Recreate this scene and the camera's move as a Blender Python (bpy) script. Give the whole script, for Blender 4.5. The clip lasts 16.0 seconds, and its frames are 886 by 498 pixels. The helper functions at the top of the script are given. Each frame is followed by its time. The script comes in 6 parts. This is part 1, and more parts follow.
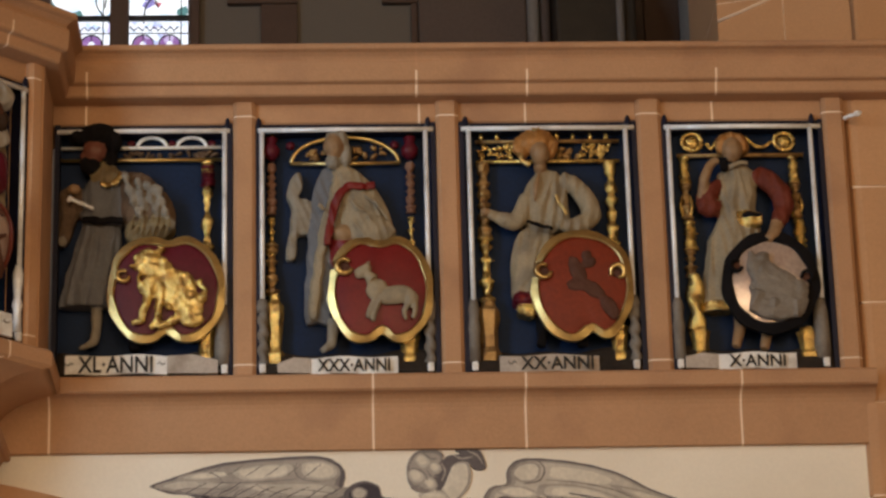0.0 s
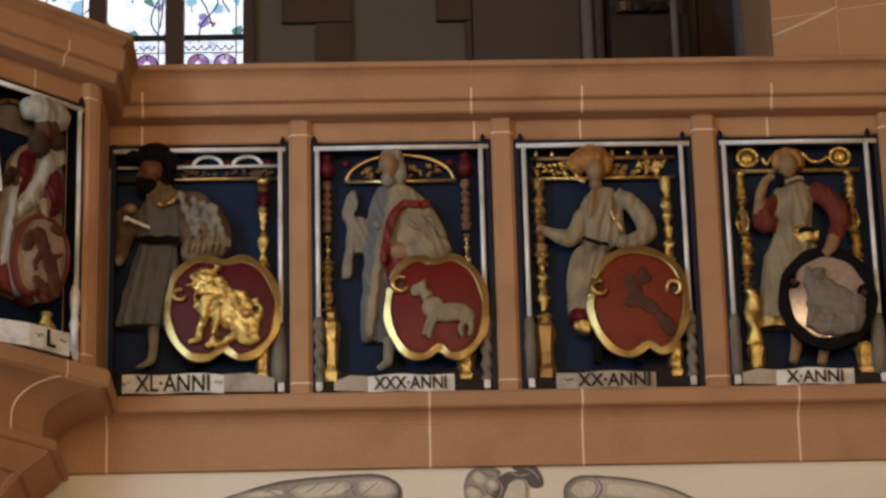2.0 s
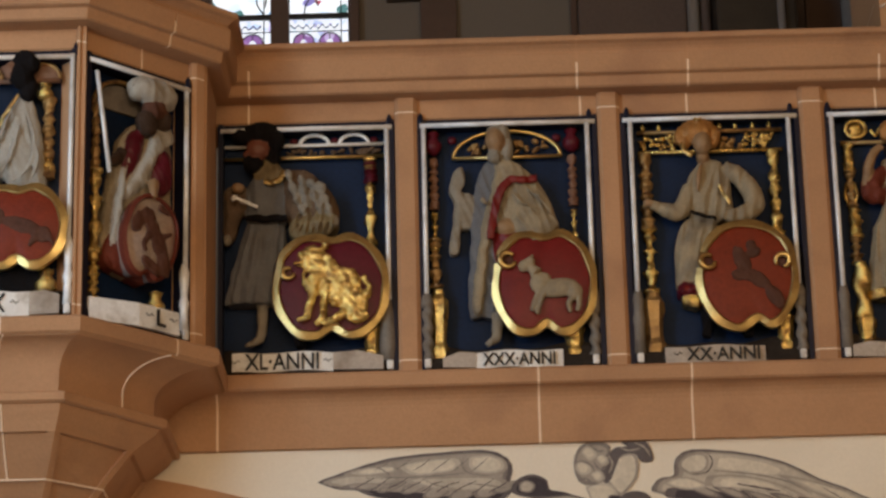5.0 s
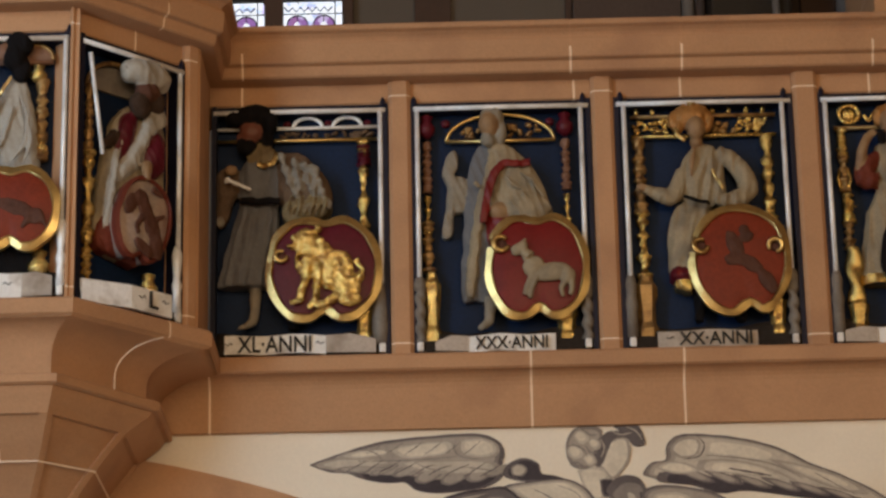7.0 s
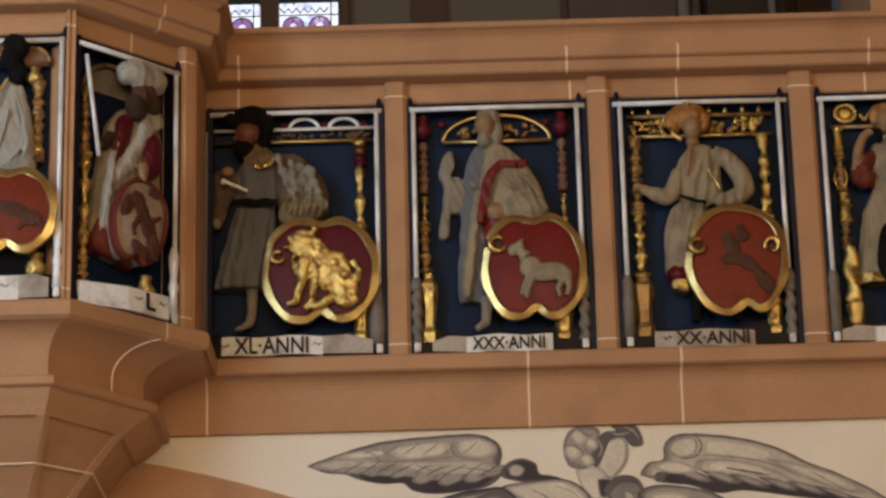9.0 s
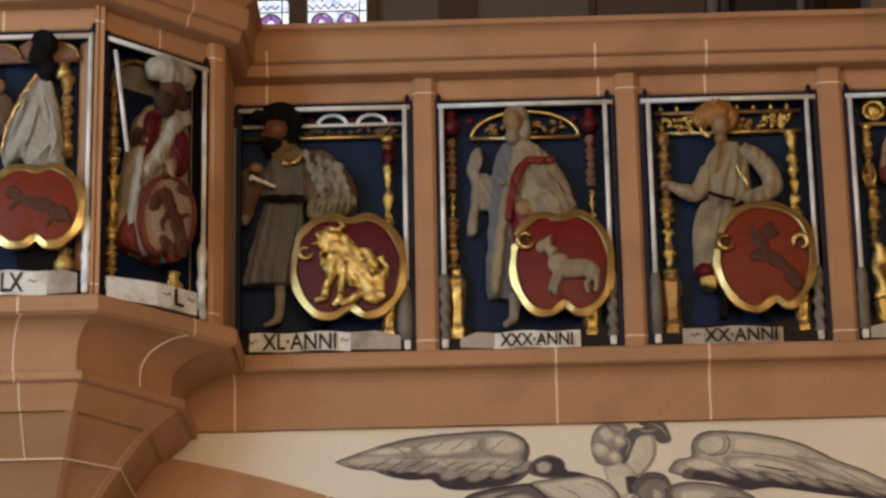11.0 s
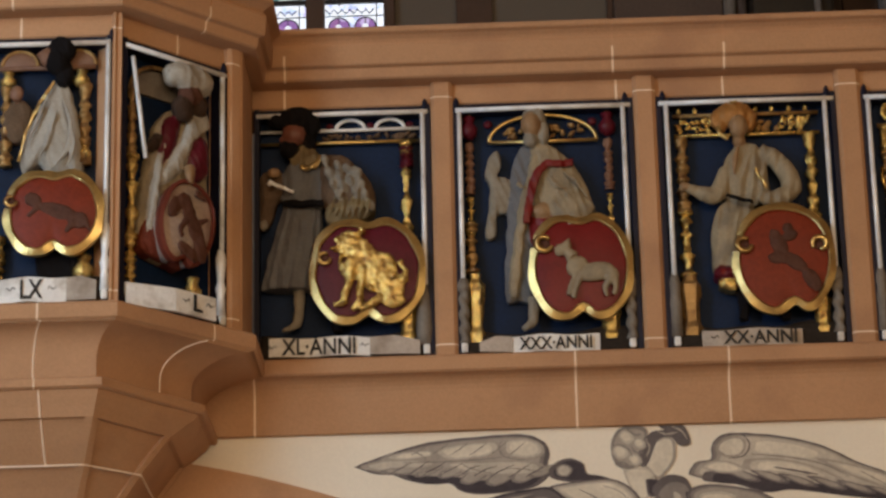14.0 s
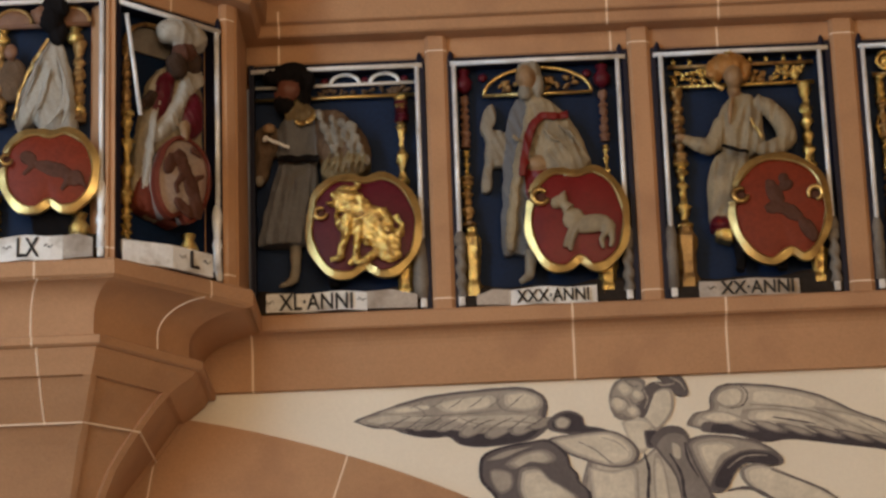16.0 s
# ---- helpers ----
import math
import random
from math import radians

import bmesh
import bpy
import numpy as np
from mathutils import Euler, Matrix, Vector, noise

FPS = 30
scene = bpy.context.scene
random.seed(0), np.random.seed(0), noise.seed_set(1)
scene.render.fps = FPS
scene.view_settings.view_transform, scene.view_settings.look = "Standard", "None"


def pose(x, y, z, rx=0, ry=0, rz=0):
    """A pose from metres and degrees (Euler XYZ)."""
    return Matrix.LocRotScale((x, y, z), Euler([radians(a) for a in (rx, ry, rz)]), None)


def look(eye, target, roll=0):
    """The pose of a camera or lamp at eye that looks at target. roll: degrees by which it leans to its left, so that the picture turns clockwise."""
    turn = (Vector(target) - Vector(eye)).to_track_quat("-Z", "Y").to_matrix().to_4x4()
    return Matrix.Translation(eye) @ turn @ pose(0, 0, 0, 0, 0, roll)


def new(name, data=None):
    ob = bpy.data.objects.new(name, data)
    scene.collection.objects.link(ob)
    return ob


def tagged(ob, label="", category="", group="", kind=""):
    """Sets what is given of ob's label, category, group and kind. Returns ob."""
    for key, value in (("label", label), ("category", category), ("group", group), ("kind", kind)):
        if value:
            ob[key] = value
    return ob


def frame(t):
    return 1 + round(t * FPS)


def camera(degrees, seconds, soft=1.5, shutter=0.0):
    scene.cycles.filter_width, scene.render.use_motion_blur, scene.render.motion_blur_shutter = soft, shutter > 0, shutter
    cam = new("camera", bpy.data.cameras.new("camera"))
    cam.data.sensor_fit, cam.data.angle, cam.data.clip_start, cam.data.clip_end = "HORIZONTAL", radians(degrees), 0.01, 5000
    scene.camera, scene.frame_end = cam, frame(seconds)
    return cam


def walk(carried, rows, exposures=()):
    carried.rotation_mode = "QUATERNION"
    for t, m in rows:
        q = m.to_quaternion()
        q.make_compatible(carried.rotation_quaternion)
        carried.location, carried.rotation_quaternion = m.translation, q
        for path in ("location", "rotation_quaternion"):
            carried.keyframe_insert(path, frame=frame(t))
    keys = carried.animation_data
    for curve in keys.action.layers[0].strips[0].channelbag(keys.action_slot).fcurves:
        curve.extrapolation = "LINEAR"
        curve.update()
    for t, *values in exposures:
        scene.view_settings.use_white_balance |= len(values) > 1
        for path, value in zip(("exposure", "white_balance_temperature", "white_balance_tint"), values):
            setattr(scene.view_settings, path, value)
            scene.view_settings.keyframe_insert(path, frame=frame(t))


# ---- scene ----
# ---- camera: held still far below the gallery, long lens, turning with small hand movements ----
cam = camera(17.82, 16.0, soft=2.7)
EYE = Vector((0.0, -11.3, 1.6))
ROWS = [
    (0.0, -2.82, 19.48, -1.53),
    (0.5, -2.61, 19.42, -1.46),
    (1.0, -2.49, 19.56, -1.32),
    (1.5, -2.26, 19.90, -1.44),
    (2.0, -1.63, 19.86, -1.46),
    (2.5, -0.88, 19.59, -1.56),
    (3.0, 0.31, 19.56, -1.65),
    (3.2, 0.72, 19.56, -1.66),
    (5.5, 0.71, 19.41, -1.29),
    (6.0, 0.77, 19.37, -1.25),
    (6.5, 0.61, 19.15, -1.23),
    (7.0, 0.55, 19.09, -1.16),
    (7.5, 0.56, 19.32, -1.22),
    (8.0, 0.57, 19.38, -1.24),
    (8.5, 0.46, 19.24, -1.36),
    (9.0, 0.48, 19.10, -1.38),
    (11.5, 1.36, 19.04, -0.95),
    (12.0, 1.59, 19.11, -0.89),
    (12.5, 1.47, 19.29, -1.09),
    (13.0, 1.43, 19.36, -1.04),
    (13.5, 1.54, 19.14, -1.03),
    (14.0, 1.48, 19.13, -1.33),
    (14.5, 1.52, 18.96, -1.79),
    (15.0, 1.66, 18.67, -2.08),
    (15.5, 1.62, 18.47, -2.12),
    (16.0, 1.43, 18.19, -1.98),
]


def aim(yaw, pitch, roll):
    y, p = radians(yaw), radians(pitch)
    ahead = Vector((-math.sin(y) * math.cos(p), math.cos(y) * math.cos(p), math.sin(p)))
    return look(EYE, EYE + ahead * 10.0, roll)


walk(cam, [(t, aim(a, b, c)) for t, a, b, c in ROWS], exposures=[(0.0, -0.22), (1.0, -0.34), (1.5, -0.42), (3.0, -0.40), (7.0, -0.35), (12.5, -0.35), (16.0, -0.31)])

# ---- world and light: dull daylight in tall church windows ----
world = bpy.data.worlds.new("sky")
scene.world = world
world.use_nodes = True
_wn = world.node_tree.nodes
_sky = _wn.new("ShaderNodeTexSky")
_sky.sky_type, _sky.sun_disc = "NISHITA", False
_sky.sun_elevation, _sky.sun_rotation = radians(35), radians(200)
_wn["Background"].inputs[1].default_value = 0.12
world.node_tree.links.new(_sky.outputs[0], _wn["Background"].inputs[0])


def window_light(name, at, target, sx, sy, watts, colour):
    d = bpy.data.lights.new(name, "AREA")
    d.shape, d.size, d.size_y, d.energy, d.color = "RECTANGLE", sx, sy, watts, colour
    ob = new(name, d)
    ob.matrix_world = look(at, target)
    return ob


NAVE_WINDOWS = [(-4.0, 3.0), (0.5, 3.0), (5.0, 3.0), (9.5, 3.0)]  # x of each window in the wall behind the viewer, sill height
for wx, wz in NAVE_WINDOWS:
    window_light("window_daylight", (wx, -20.9, wz + 4.0), (wx * 0.3, 0, 5.0), 2.0, 7.6, 430, (1.0, 0.70, 0.39))
# window in the near side wall, towards the sky's cool side
window_light("window_daylight", (-6.1, -6.5, 5.6), (-1.2, -0.5, 5.2), 2.2, 7.4, 720, (0.63, 0.83, 1.0))


# ---- materials ----
def mat(name, base, rough=0.8, metal=0.0, var=0.15, scale=6.0, fine=60.0, bump=0.15, stain=None, stain_amt=0.0, stain_scale=2.0, random_amt=0.0, spec=0.4, bump_dist=0.004, coat=0.0):
    m = bpy.data.materials.new(name)
    m.use_nodes = True
    nt = m.node_tree
    N, L = nt.nodes, nt.links
    b = N["Principled BSDF"]
    b.inputs["Roughness"].default_value, b.inputs["Metallic"].default_value = rough, metal
    b.inputs["Specular IOR Level"].default_value = spec
    b.inputs["Coat Weight"].default_value = coat
    co = N.new("ShaderNodeTexCoord")
    geo_pos = N.new("ShaderNodeNewGeometry")

    def nz(sc, detail=4.0):
        n = N.new("ShaderNodeTexNoise")
        n.inputs["Scale"].default_value, n.inputs["Detail"].default_value = sc, detail
        L.new(geo_pos.outputs["Position"], n.inputs["Vector"])
        return n

    big, small = nz(scale), nz(fine, 6.0)
    mixn = N.new("ShaderNodeMath")
    mixn.operation = "ADD"
    L.new(big.outputs["Fac"], mixn.inputs[0])
    L.new(small.outputs["Fac"], mixn.inputs[1])
    src = mixn.outputs[0]
    if random_amt:
        info = N.new("ShaderNodeObjectInfo")
        mul = N.new("ShaderNodeMath")
        mul.operation, mul.inputs[1].default_value = "MULTIPLY_ADD", random_amt
        L.new(info.outputs["Random"], mul.inputs[0])
        L.new(mixn.outputs[0], mul.inputs[2])
        src = mul.outputs[0]
    ramp = N.new("ShaderNodeMapRange")
    ramp.inputs[1].default_value, ramp.inputs[2].default_value = 0.6, 1.4 + random_amt
    ramp.inputs[3].default_value, ramp.inputs[4].default_value = 1.0 - var, 1.0 + var
    L.new(src, ramp.inputs[0])
    col = N.new("ShaderNodeVectorMath")
    col.operation = "SCALE"
    col.inputs[0].default_value = base
    L.new(ramp.outputs[0], col.inputs["Scale"])
    out = col.outputs[0]
    if stain is not None:
        st = nz(stain_scale, 8.0)
        r2 = N.new("ShaderNodeMapRange")
        r2.inputs[1].default_value, r2.inputs[2].default_value, r2.inputs[4].default_value = 0.5, 0.68, stain_amt
        L.new(st.outputs["Fac"], r2.inputs[0])
        mx = N.new("ShaderNodeMix")
        mx.data_type = "RGBA"
        L.new(r2.outputs[0], mx.inputs[0])
        L.new(out, mx.inputs[6])
        mx.inputs[7].default_value = (*stain, 1)
        out = mx.outputs[2]
    L.new(out, b.inputs["Base Color"])
    if bump:
        bp = N.new("ShaderNodeBump")
        bp.inputs["Strength"].default_value, bp.inputs["Distance"].default_value = bump, bump_dist
        L.new(mixn.outputs[0], bp.inputs["Height"])
        L.new(bp.outputs[0], b.inputs["Normal"])
    return m


SANDSTONE = mat("sandstone", (0.46, 0.255, 0.137), 0.85, 0, 0.17, 2.2, 90, 0.4, (0.32, 0.165, 0.095), 0.55, 3.4, 0.32)
PIER_STONE = mat("pier_stone", (0.50, 0.275, 0.138), 0.85, 0, 0.12, 1.2, 80, 0.3, (0.33, 0.17, 0.1), 0.3, 1.5, 0.2)
# stone behind the gallery: base colour darkened to stand for the shade there
SHADED_STONE = mat("shaded_stone", (0.088, 0.056, 0.044), 0.9, 0, 0.15, 1.0, 50, 0.3, (0.06, 0.04, 0.034), 0.5, 1.5, 0.2)
CHURCH_STONE = mat("church_stone", (0.34, 0.24, 0.165), 0.9, 0, 0.2, 0.8, 30, 0.3, (0.22, 0.14, 0.09), 0.5, 1.2)
FLOOR_STONE = mat("floor_stone", (0.44, 0.375, 0.31), 0.8, 0, 0.15, 1.0, 40, 0.2)
MORTAR = mat("mortar", (0.82, 0.64, 0.48), 0.95, 0, 0.1, 8, 120, 0.3)
PLASTER = mat("plaster", (0.82, 0.745, 0.625), 0.92, 0, 0.05, 1.5, 70, 0.15, (0.66, 0.56, 0.43), 0.3, 1.2)
# pilasters and plaster behind the gallery: shade put into the base colour too
SHADED_LILAC_STONE = mat("shaded_lilac_stone", (0.105, 0.078, 0.070), 0.9, 0, 0.18, 1.5, 50, 0.3, (0.075, 0.056, 0.052), 0.5, 1.5)
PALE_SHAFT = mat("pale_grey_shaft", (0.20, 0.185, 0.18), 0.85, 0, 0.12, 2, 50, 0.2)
SHADED_PLASTER = mat("shaded_plaster", (0.140, 0.122, 0.108), 0.92, 0, 0.06, 1.0, 60, 0.15)
NAVY = mat("navy_paint", (0.010, 0.010, 0.024), 0.5, 0, 0.3, 12, 90, 0.2, spec=0.2)
BLUE = mat("blue_paint", (0.0045, 0.0145, 0.045), 0.55, 0, 0.35, 5, 60, 0.25, (0.006, 0.012, 0.028), 0.7, 4, spec=0.15)
GOLD = mat("gilding", (0.72, 0.52, 0.18), 0.25, 0.85, 0.22, 18, 110, 0.7, (0.20, 0.10, 0.035), 0.85, 20, bump_dist=0.008)
DULL_GOLD = mat("dull_gilding", (0.36, 0.22, 0.085), 0.40, 0.55, 0.3, 18, 100, 0.6, (0.09, 0.04, 0.025), 0.8, 20)
SILVER = mat("silver_rod", (0.84, 0.86, 0.90), 0.30, 0.12, 0.15, 10, 70, 0.3, (0.35, 0.33, 0.3), 0.5, 9)
RIM_GOLD = mat("rim_gilding", (0.66, 0.49, 0.20), 0.30, 0.92, 0.18, 10, 70, 0.4, (0.34, 0.20, 0.08), 0.75, 8)


# ---- mesh helpers ----
def link(name, bm, material, parent=None, label=""):
    bmesh.ops.recalc_face_normals(bm, faces=bm.faces)
    me = bpy.data.meshes.new(name)
    bm.to_mesh(me)
    bm.free()
    for m in (material if isinstance(material, (list, tuple)) else [material]):
        me.materials.append(m)
    ob = new(name, me)
    if parent is not None:
        ob.parent = parent
    if label:
        tagged(ob, label)
    return ob


def part(name, bm, material, parent, label=""):
    return link(name, bm, material, parent, label)


def thing(name, label, category, at=None, group="", kind=""):
    ob = new(name)
    ob.empty_display_size = 0.1
    if at is not None:
        ob.matrix_world = at
    return tagged(ob, label, category, group, kind)


def smooth(ob, on=True):
    ob.data.polygons.foreach_set("use_smooth", [on] * len(ob.data.polygons))
    ob.data.update()
    return ob


def box(bm, x0, x1, y0, y1, z0, z1, bevel=0.0, mi=0):
    v = [bm.verts.new((x, y, z)) for x in (x0, x1) for y in (y0, y1) for z in (z0, z1)]
    fs = [bm.faces.new([v[i] for i in q]) for q in ((0, 1, 3, 2), (4, 6, 7, 5), (0, 4, 5, 1), (2, 3, 7, 6), (0, 2, 6, 4), (1, 5, 7, 3))]
    for f in fs:
        f.material_index = mi
    if bevel:
        es = list({e for f in fs for e in f.edges})
        bmesh.ops.bevel(bm, geom=es, offset=bevel, segments=2, affect="EDGES", profile=0.6)
    return bm


def boxed(*a, **k):
    return box(bmesh.new(), *a, **k)


def offset_path(path, d):
    """The plan line path, moved d to its right-hand side, with mitred corners."""
    out = []
    for i, p in enumerate(path):
        p = Vector(p)
        ns = []
        for a, b in ((i - 1, i), (i, i + 1)):
            if 0 <= a and b < len(path):
                t = (Vector(path[b]) - Vector(path[a])).normalized()
                ns.append(Vector((t.y, -t.x)))
        n = ns[0] if len(ns) == 1 else (ns[0] + ns[1]).normalized() / max(0.3, math.cos(ns[0].angle(ns[1]) / 2))
        out.append(p + n * d)
    return out


def sweep(bm, path, profile, closed=True):
    """A moulding: profile of (outward, height) along the plan line path."""
    rings = []
    cols = [[(q.x, q.y, z) for q in offset_path(path, o)] for o, z in profile]
    for i in range(len(path)):
        rings.append([bm.verts.new(c[i]) for c in cols])
    n = len(profile)
    for i in range(len(path) - 1):
        for j in range(n if closed else n - 1):
            bm.faces.new((rings[i][j], rings[i + 1][j], rings[i + 1][(j + 1) % n], rings[i][(j + 1) % n]))
    if closed:
        bm.faces.new(rings[0])
        bm.faces.new(rings[-1][::-1])
    return bm


def cut_path(path, s0, s1):
    """The stretch of the plan line between two lengths along it."""
    out, s = [], 0.0
    for a, b in zip(path, path[1:]):
        a, b = Vector(a), Vector(b)
        l = (b - a).length
        lo, hi = max(s0 - s, 0.0), min(s1 - s, l)
        if lo < hi - 1e-6:
            for q in (lo, hi):
                p = a + (b - a) * (q / l)
                if not out or (out[-1] - p).length > 1e-5:
                    out.append(p)
        s += l
    return out


def course(name, path, profile, joints, parent, material=None, gap=0.0095, mortar_in=0.0012, joint=None):
    """A course of moulded stones along path, cut at the joints, with mortar between."""
    total = sum((Vector(b) - Vector(a)).length for a, b in zip(path, path[1:]))
    cuts = [0.0] + sorted(joints) + [total]
    for a, b in zip(cuts, cuts[1:]):
        bm = sweep(bmesh.new(), cut_path(path, a + (gap / 2 if a else 0), b - (gap / 2 if b < total else 0)), profile)
        part(name, bm, material or SANDSTONE, parent)
    for j in joints:
        inner = joint or [(o - mortar_in if o > -0.1 else o, z) for o, z in profile]
        part("mortar_joint", sweep(bmesh.new(), cut_path(path, j - gap / 2, j + gap / 2), inner), MORTAR, parent)
        if joint:
            # above the worn mortar the joint is closed with stone paste
            paste = [(o - 0.0035 if o > -0.1 else o - 0.002, z - (0.0015 if z > 6.4 else -0.0015)) for o, z in profile]
            part("joint_filling", sweep(bmesh.new(), cut_path(path, j - gap / 2, j + gap / 2), paste), material or SANDSTONE, parent)


def tube(bm, pts, r, sides=8, mi=0, taper=None, flat=1.0):
    rings = []
    pts = [Vector(p) for p in pts]
    for i, p in enumerate(pts):
        t = (pts[min(i + 1, len(pts) - 1)] - pts[max(i - 1, 0)]).normalized()
        ref = Vector((0, 1, 0)) if abs(t.y) < 0.9 else Vector((1, 0, 0))
        a = t.cross(ref).normalized()
        b = t.cross(a)
        rr = r if taper is None else taper[i]
        rings.append([bm.verts.new(p + a * (rr * math.cos(k * math.tau / sides)) + b * (flat * rr * math.sin(k * math.tau / sides))) for k in range(sides)])
    for q, w in zip(rings, rings[1:]):
        for k in range(sides):
            bm.faces.new((q[k], q[(k + 1) % sides], w[(k + 1) % sides], w[k])).material_index = mi
    for q in (rings[0], rings[-1]):
        bm.faces.new(q).material_index = mi
    return bm


def lathe(bm, x, y, profile, sides=14, mi=0, depth=1.0):
    """A turned shape about the upright line at x, y; profile of (radius, height)."""
    rings = [[bm.verts.new((x + r * math.cos(k * math.tau / sides), y + depth * r * math.sin(k * math.tau / sides), z)) for k in range(sides)] for r, z in profile]
    for q, w in zip(rings, rings[1:]):
        for k in range(sides):
            bm.faces.new((q[k], q[(k + 1) % sides], w[(k + 1) % sides], w[k])).material_index = mi
    for q in (rings[0], rings[-1]):
        bm.faces.new(q).material_index = mi
    return bm


def ball(bm, x, y, z, rx, ry=None, rz=None, mi=0, turn=0.0, u=10, v=7):
    """An egg at x, y, z, turned about the line towards the viewer."""
    ry, rz = ry if ry is not None else rx, rz if rz is not None else rx
    m = Matrix.Translation((x, y, z)) @ Matrix.Rotation(radians(turn), 4, "Y") @ Matrix.Diagonal((rx, ry, rz, 1))
    got = bmesh.ops.create_uvsphere(bm, u_segments=u, v_segments=v, radius=1.0, matrix=m)
    for f in {f for w in got["verts"] for f in w.link_faces}:
        f.material_index = mi
    return bm


def slab(bm, outline, y0, y1, mi=0, pillow=0.0):
    """A plate with outline (x, z), from y0 (front) to y1 (back); pillow rounds its front."""
    back = [bm.verts.new((x, y1, z)) for x, z in outline]
    front = [bm.verts.new((x, y0, z)) for x, z in outline]
    n = len(outline)
    cx, cz = sum(p[0] for p in outline) / n, sum(p[1] for p in outline) / n
    for k in range(n):
        bm.faces.new((back[k], back[(k + 1) % n], front[(k + 1) % n], front[k])).material_index = mi
    ring = front
    if pillow:
        for f, s in ((0.35, 0.88), (0.75, 0.6), (0.95, 0.3)):
            nxt = [bm.verts.new((cx + (x - cx) * s, y0 - pillow * f, cz + (z - cz) * s)) for x, z in outline]
            for k in range(n):
                bm.faces.new((ring[k], ring[(k + 1) % n], nxt[(k + 1) % n], nxt[k])).material_index = mi
            ring = nxt
        c = bm.verts.new((cx, y0 - pillow, cz))
        for k in range(n):
            bm.faces.new((ring[k], ring[(k + 1) % n], c)).material_index = mi
    else:
        bm.faces.new(front).material_index = mi
    bm.faces.new(back).material_index = mi
    return bm


def arc(cx, cz, rx, rz, a0, a1, n=16):
    return [(cx + rx * math.cos(radians(a0 + (a1 - a0) * i / n)), cz + rz * math.sin(radians(a0 + (a1 - a0) * i / n))) for i in range(n + 1)]


def bend(points, n=6):
    """A smooth line through the given points."""
    P = [Vector(p) for p in points]
    out = []
    for i in range(len(P) - 1):
        a, b, c, d = P[max(i - 1, 0)], P[i], P[i + 1], P[min(i + 2, len(P) - 1)]
        for k in range(n):
            t = k / n
            out.append(0.5 * (2 * b + (c - a) * t + (2 * a - 5 * b + 4 * c - d) * t * t + (3 * b - a - 3 * c + d) * t * t * t))
    return out + [P[-1]]


# ---- plan of the gallery front (frame plane), from the far end of the bay to the pier ----
BAY_L, BAY_R, BAY_F, BAY_K, OBX = -3.10, -1.10, -0.86, -0.40, 0.46
PLAN = [(BAY_L, 0.0), (BAY_L, BAY_K), (BAY_L + OBX, BAY_F), (BAY_R - OBX, BAY_F), (BAY_R, BAY_K), (BAY_R, 0.0), (2.36, 0.0)]
_len = [0.0]
for _a, _b in zip(PLAN, PLAN[1:]):
    _len.append(_len[-1] + (Vector(_b) - Vector(_a)).length)


def on_straight(x):
    return _len[5] + x - BAY_R


def on_oblique(d):
    return _len[3] + d


def on_front(x):
    return _len[2] + x - (BAY_L + OBX)


SILL, HEAD = 5.05, 6.19
gallery = tagged(new("gallery_front"), "carved pink sandstone gallery parapet with moulded cornice and pillars", "parapet", kind="structure")

# cornice, lintel band, sill lip, coved band
CORNICE = [(-0.30, 6.285), (0.02, 6.285), (0.052, 6.287), (0.060, 6.294), (0.066, 6.331), (0.070, 6.335), (0.088, 6.339), (0.094, 6.346), (0.100, 6.424), (0.096, 6.434), (0.084, 6.438),
           (0.084, 6.444), (0.090, 6.454), (0.108, 6.468), (0.128, 6.476), (0.132, 6.484), (0.130, 6.497), (0.118, 6.505), (-0.30, 6.505)]
WORN_JOINT = [(-0.30, 6.2855), (0.0508, 6.2875), (0.0588, 6.294), (0.0648, 6.331), (0.0868, 6.340), (0.0928, 6.346), (0.0955, 6.388), (0.08, 6.392), (0.06, 6.50), (-0.30, 6.50)]
course("cornice_stone", PLAN, CORNICE, [on_front(-1.98), on_oblique(0.40), on_straight(-0.955), on_straight(0.457), on_straight(0.935), on_straight(1.755)], gallery, joint=WORN_JOINT)
LINTEL = [(-0.30, HEAD + 0.002), (-0.045, HEAD + 0.002), (-0.035, 6.20), (-0.035, 6.2845), (-0.30, 6.2845)]
course("lintel_stone", PLAN, LINTEL, [on_front(-1.96), on_oblique(0.33), on_straight(-0.965), on_straight(0.47), on_straight(0.93), on_straight(1.745)], gallery)
LIP = [(-0.30, 4.966), (0.045, 4.966), (0.056, 4.974), (0.056, 5.028), (0.045, 5.040), (-0.02, SILL), (-0.30, SILL)]
course("sill_stone", PLAN, LIP, [on_front(-1.85), on_oblique(0.46), on_straight(0.248), on_straight(0.885), on_straight(1.79)], gallery)
_cove = [(0.045 - 0.072 * math.sin(radians(a)), 4.966 - 0.075 * (1 - math.cos(radians(a)))) for a in range(0, 91, 15)]
BAND = [(-0.30, 4.9655)] + [(o, z - 0.0005) for o, z in _cove] + [(-0.03, 4.735), (-0.30, 4.735)]
course("band_stone", [(BAY_R - 0.40, 0.0), (2.36, 0.0)], BAND, [0.40 + x - BAY_R for x in (-1.094, 0.248, 0.885, 1.79)], gallery)
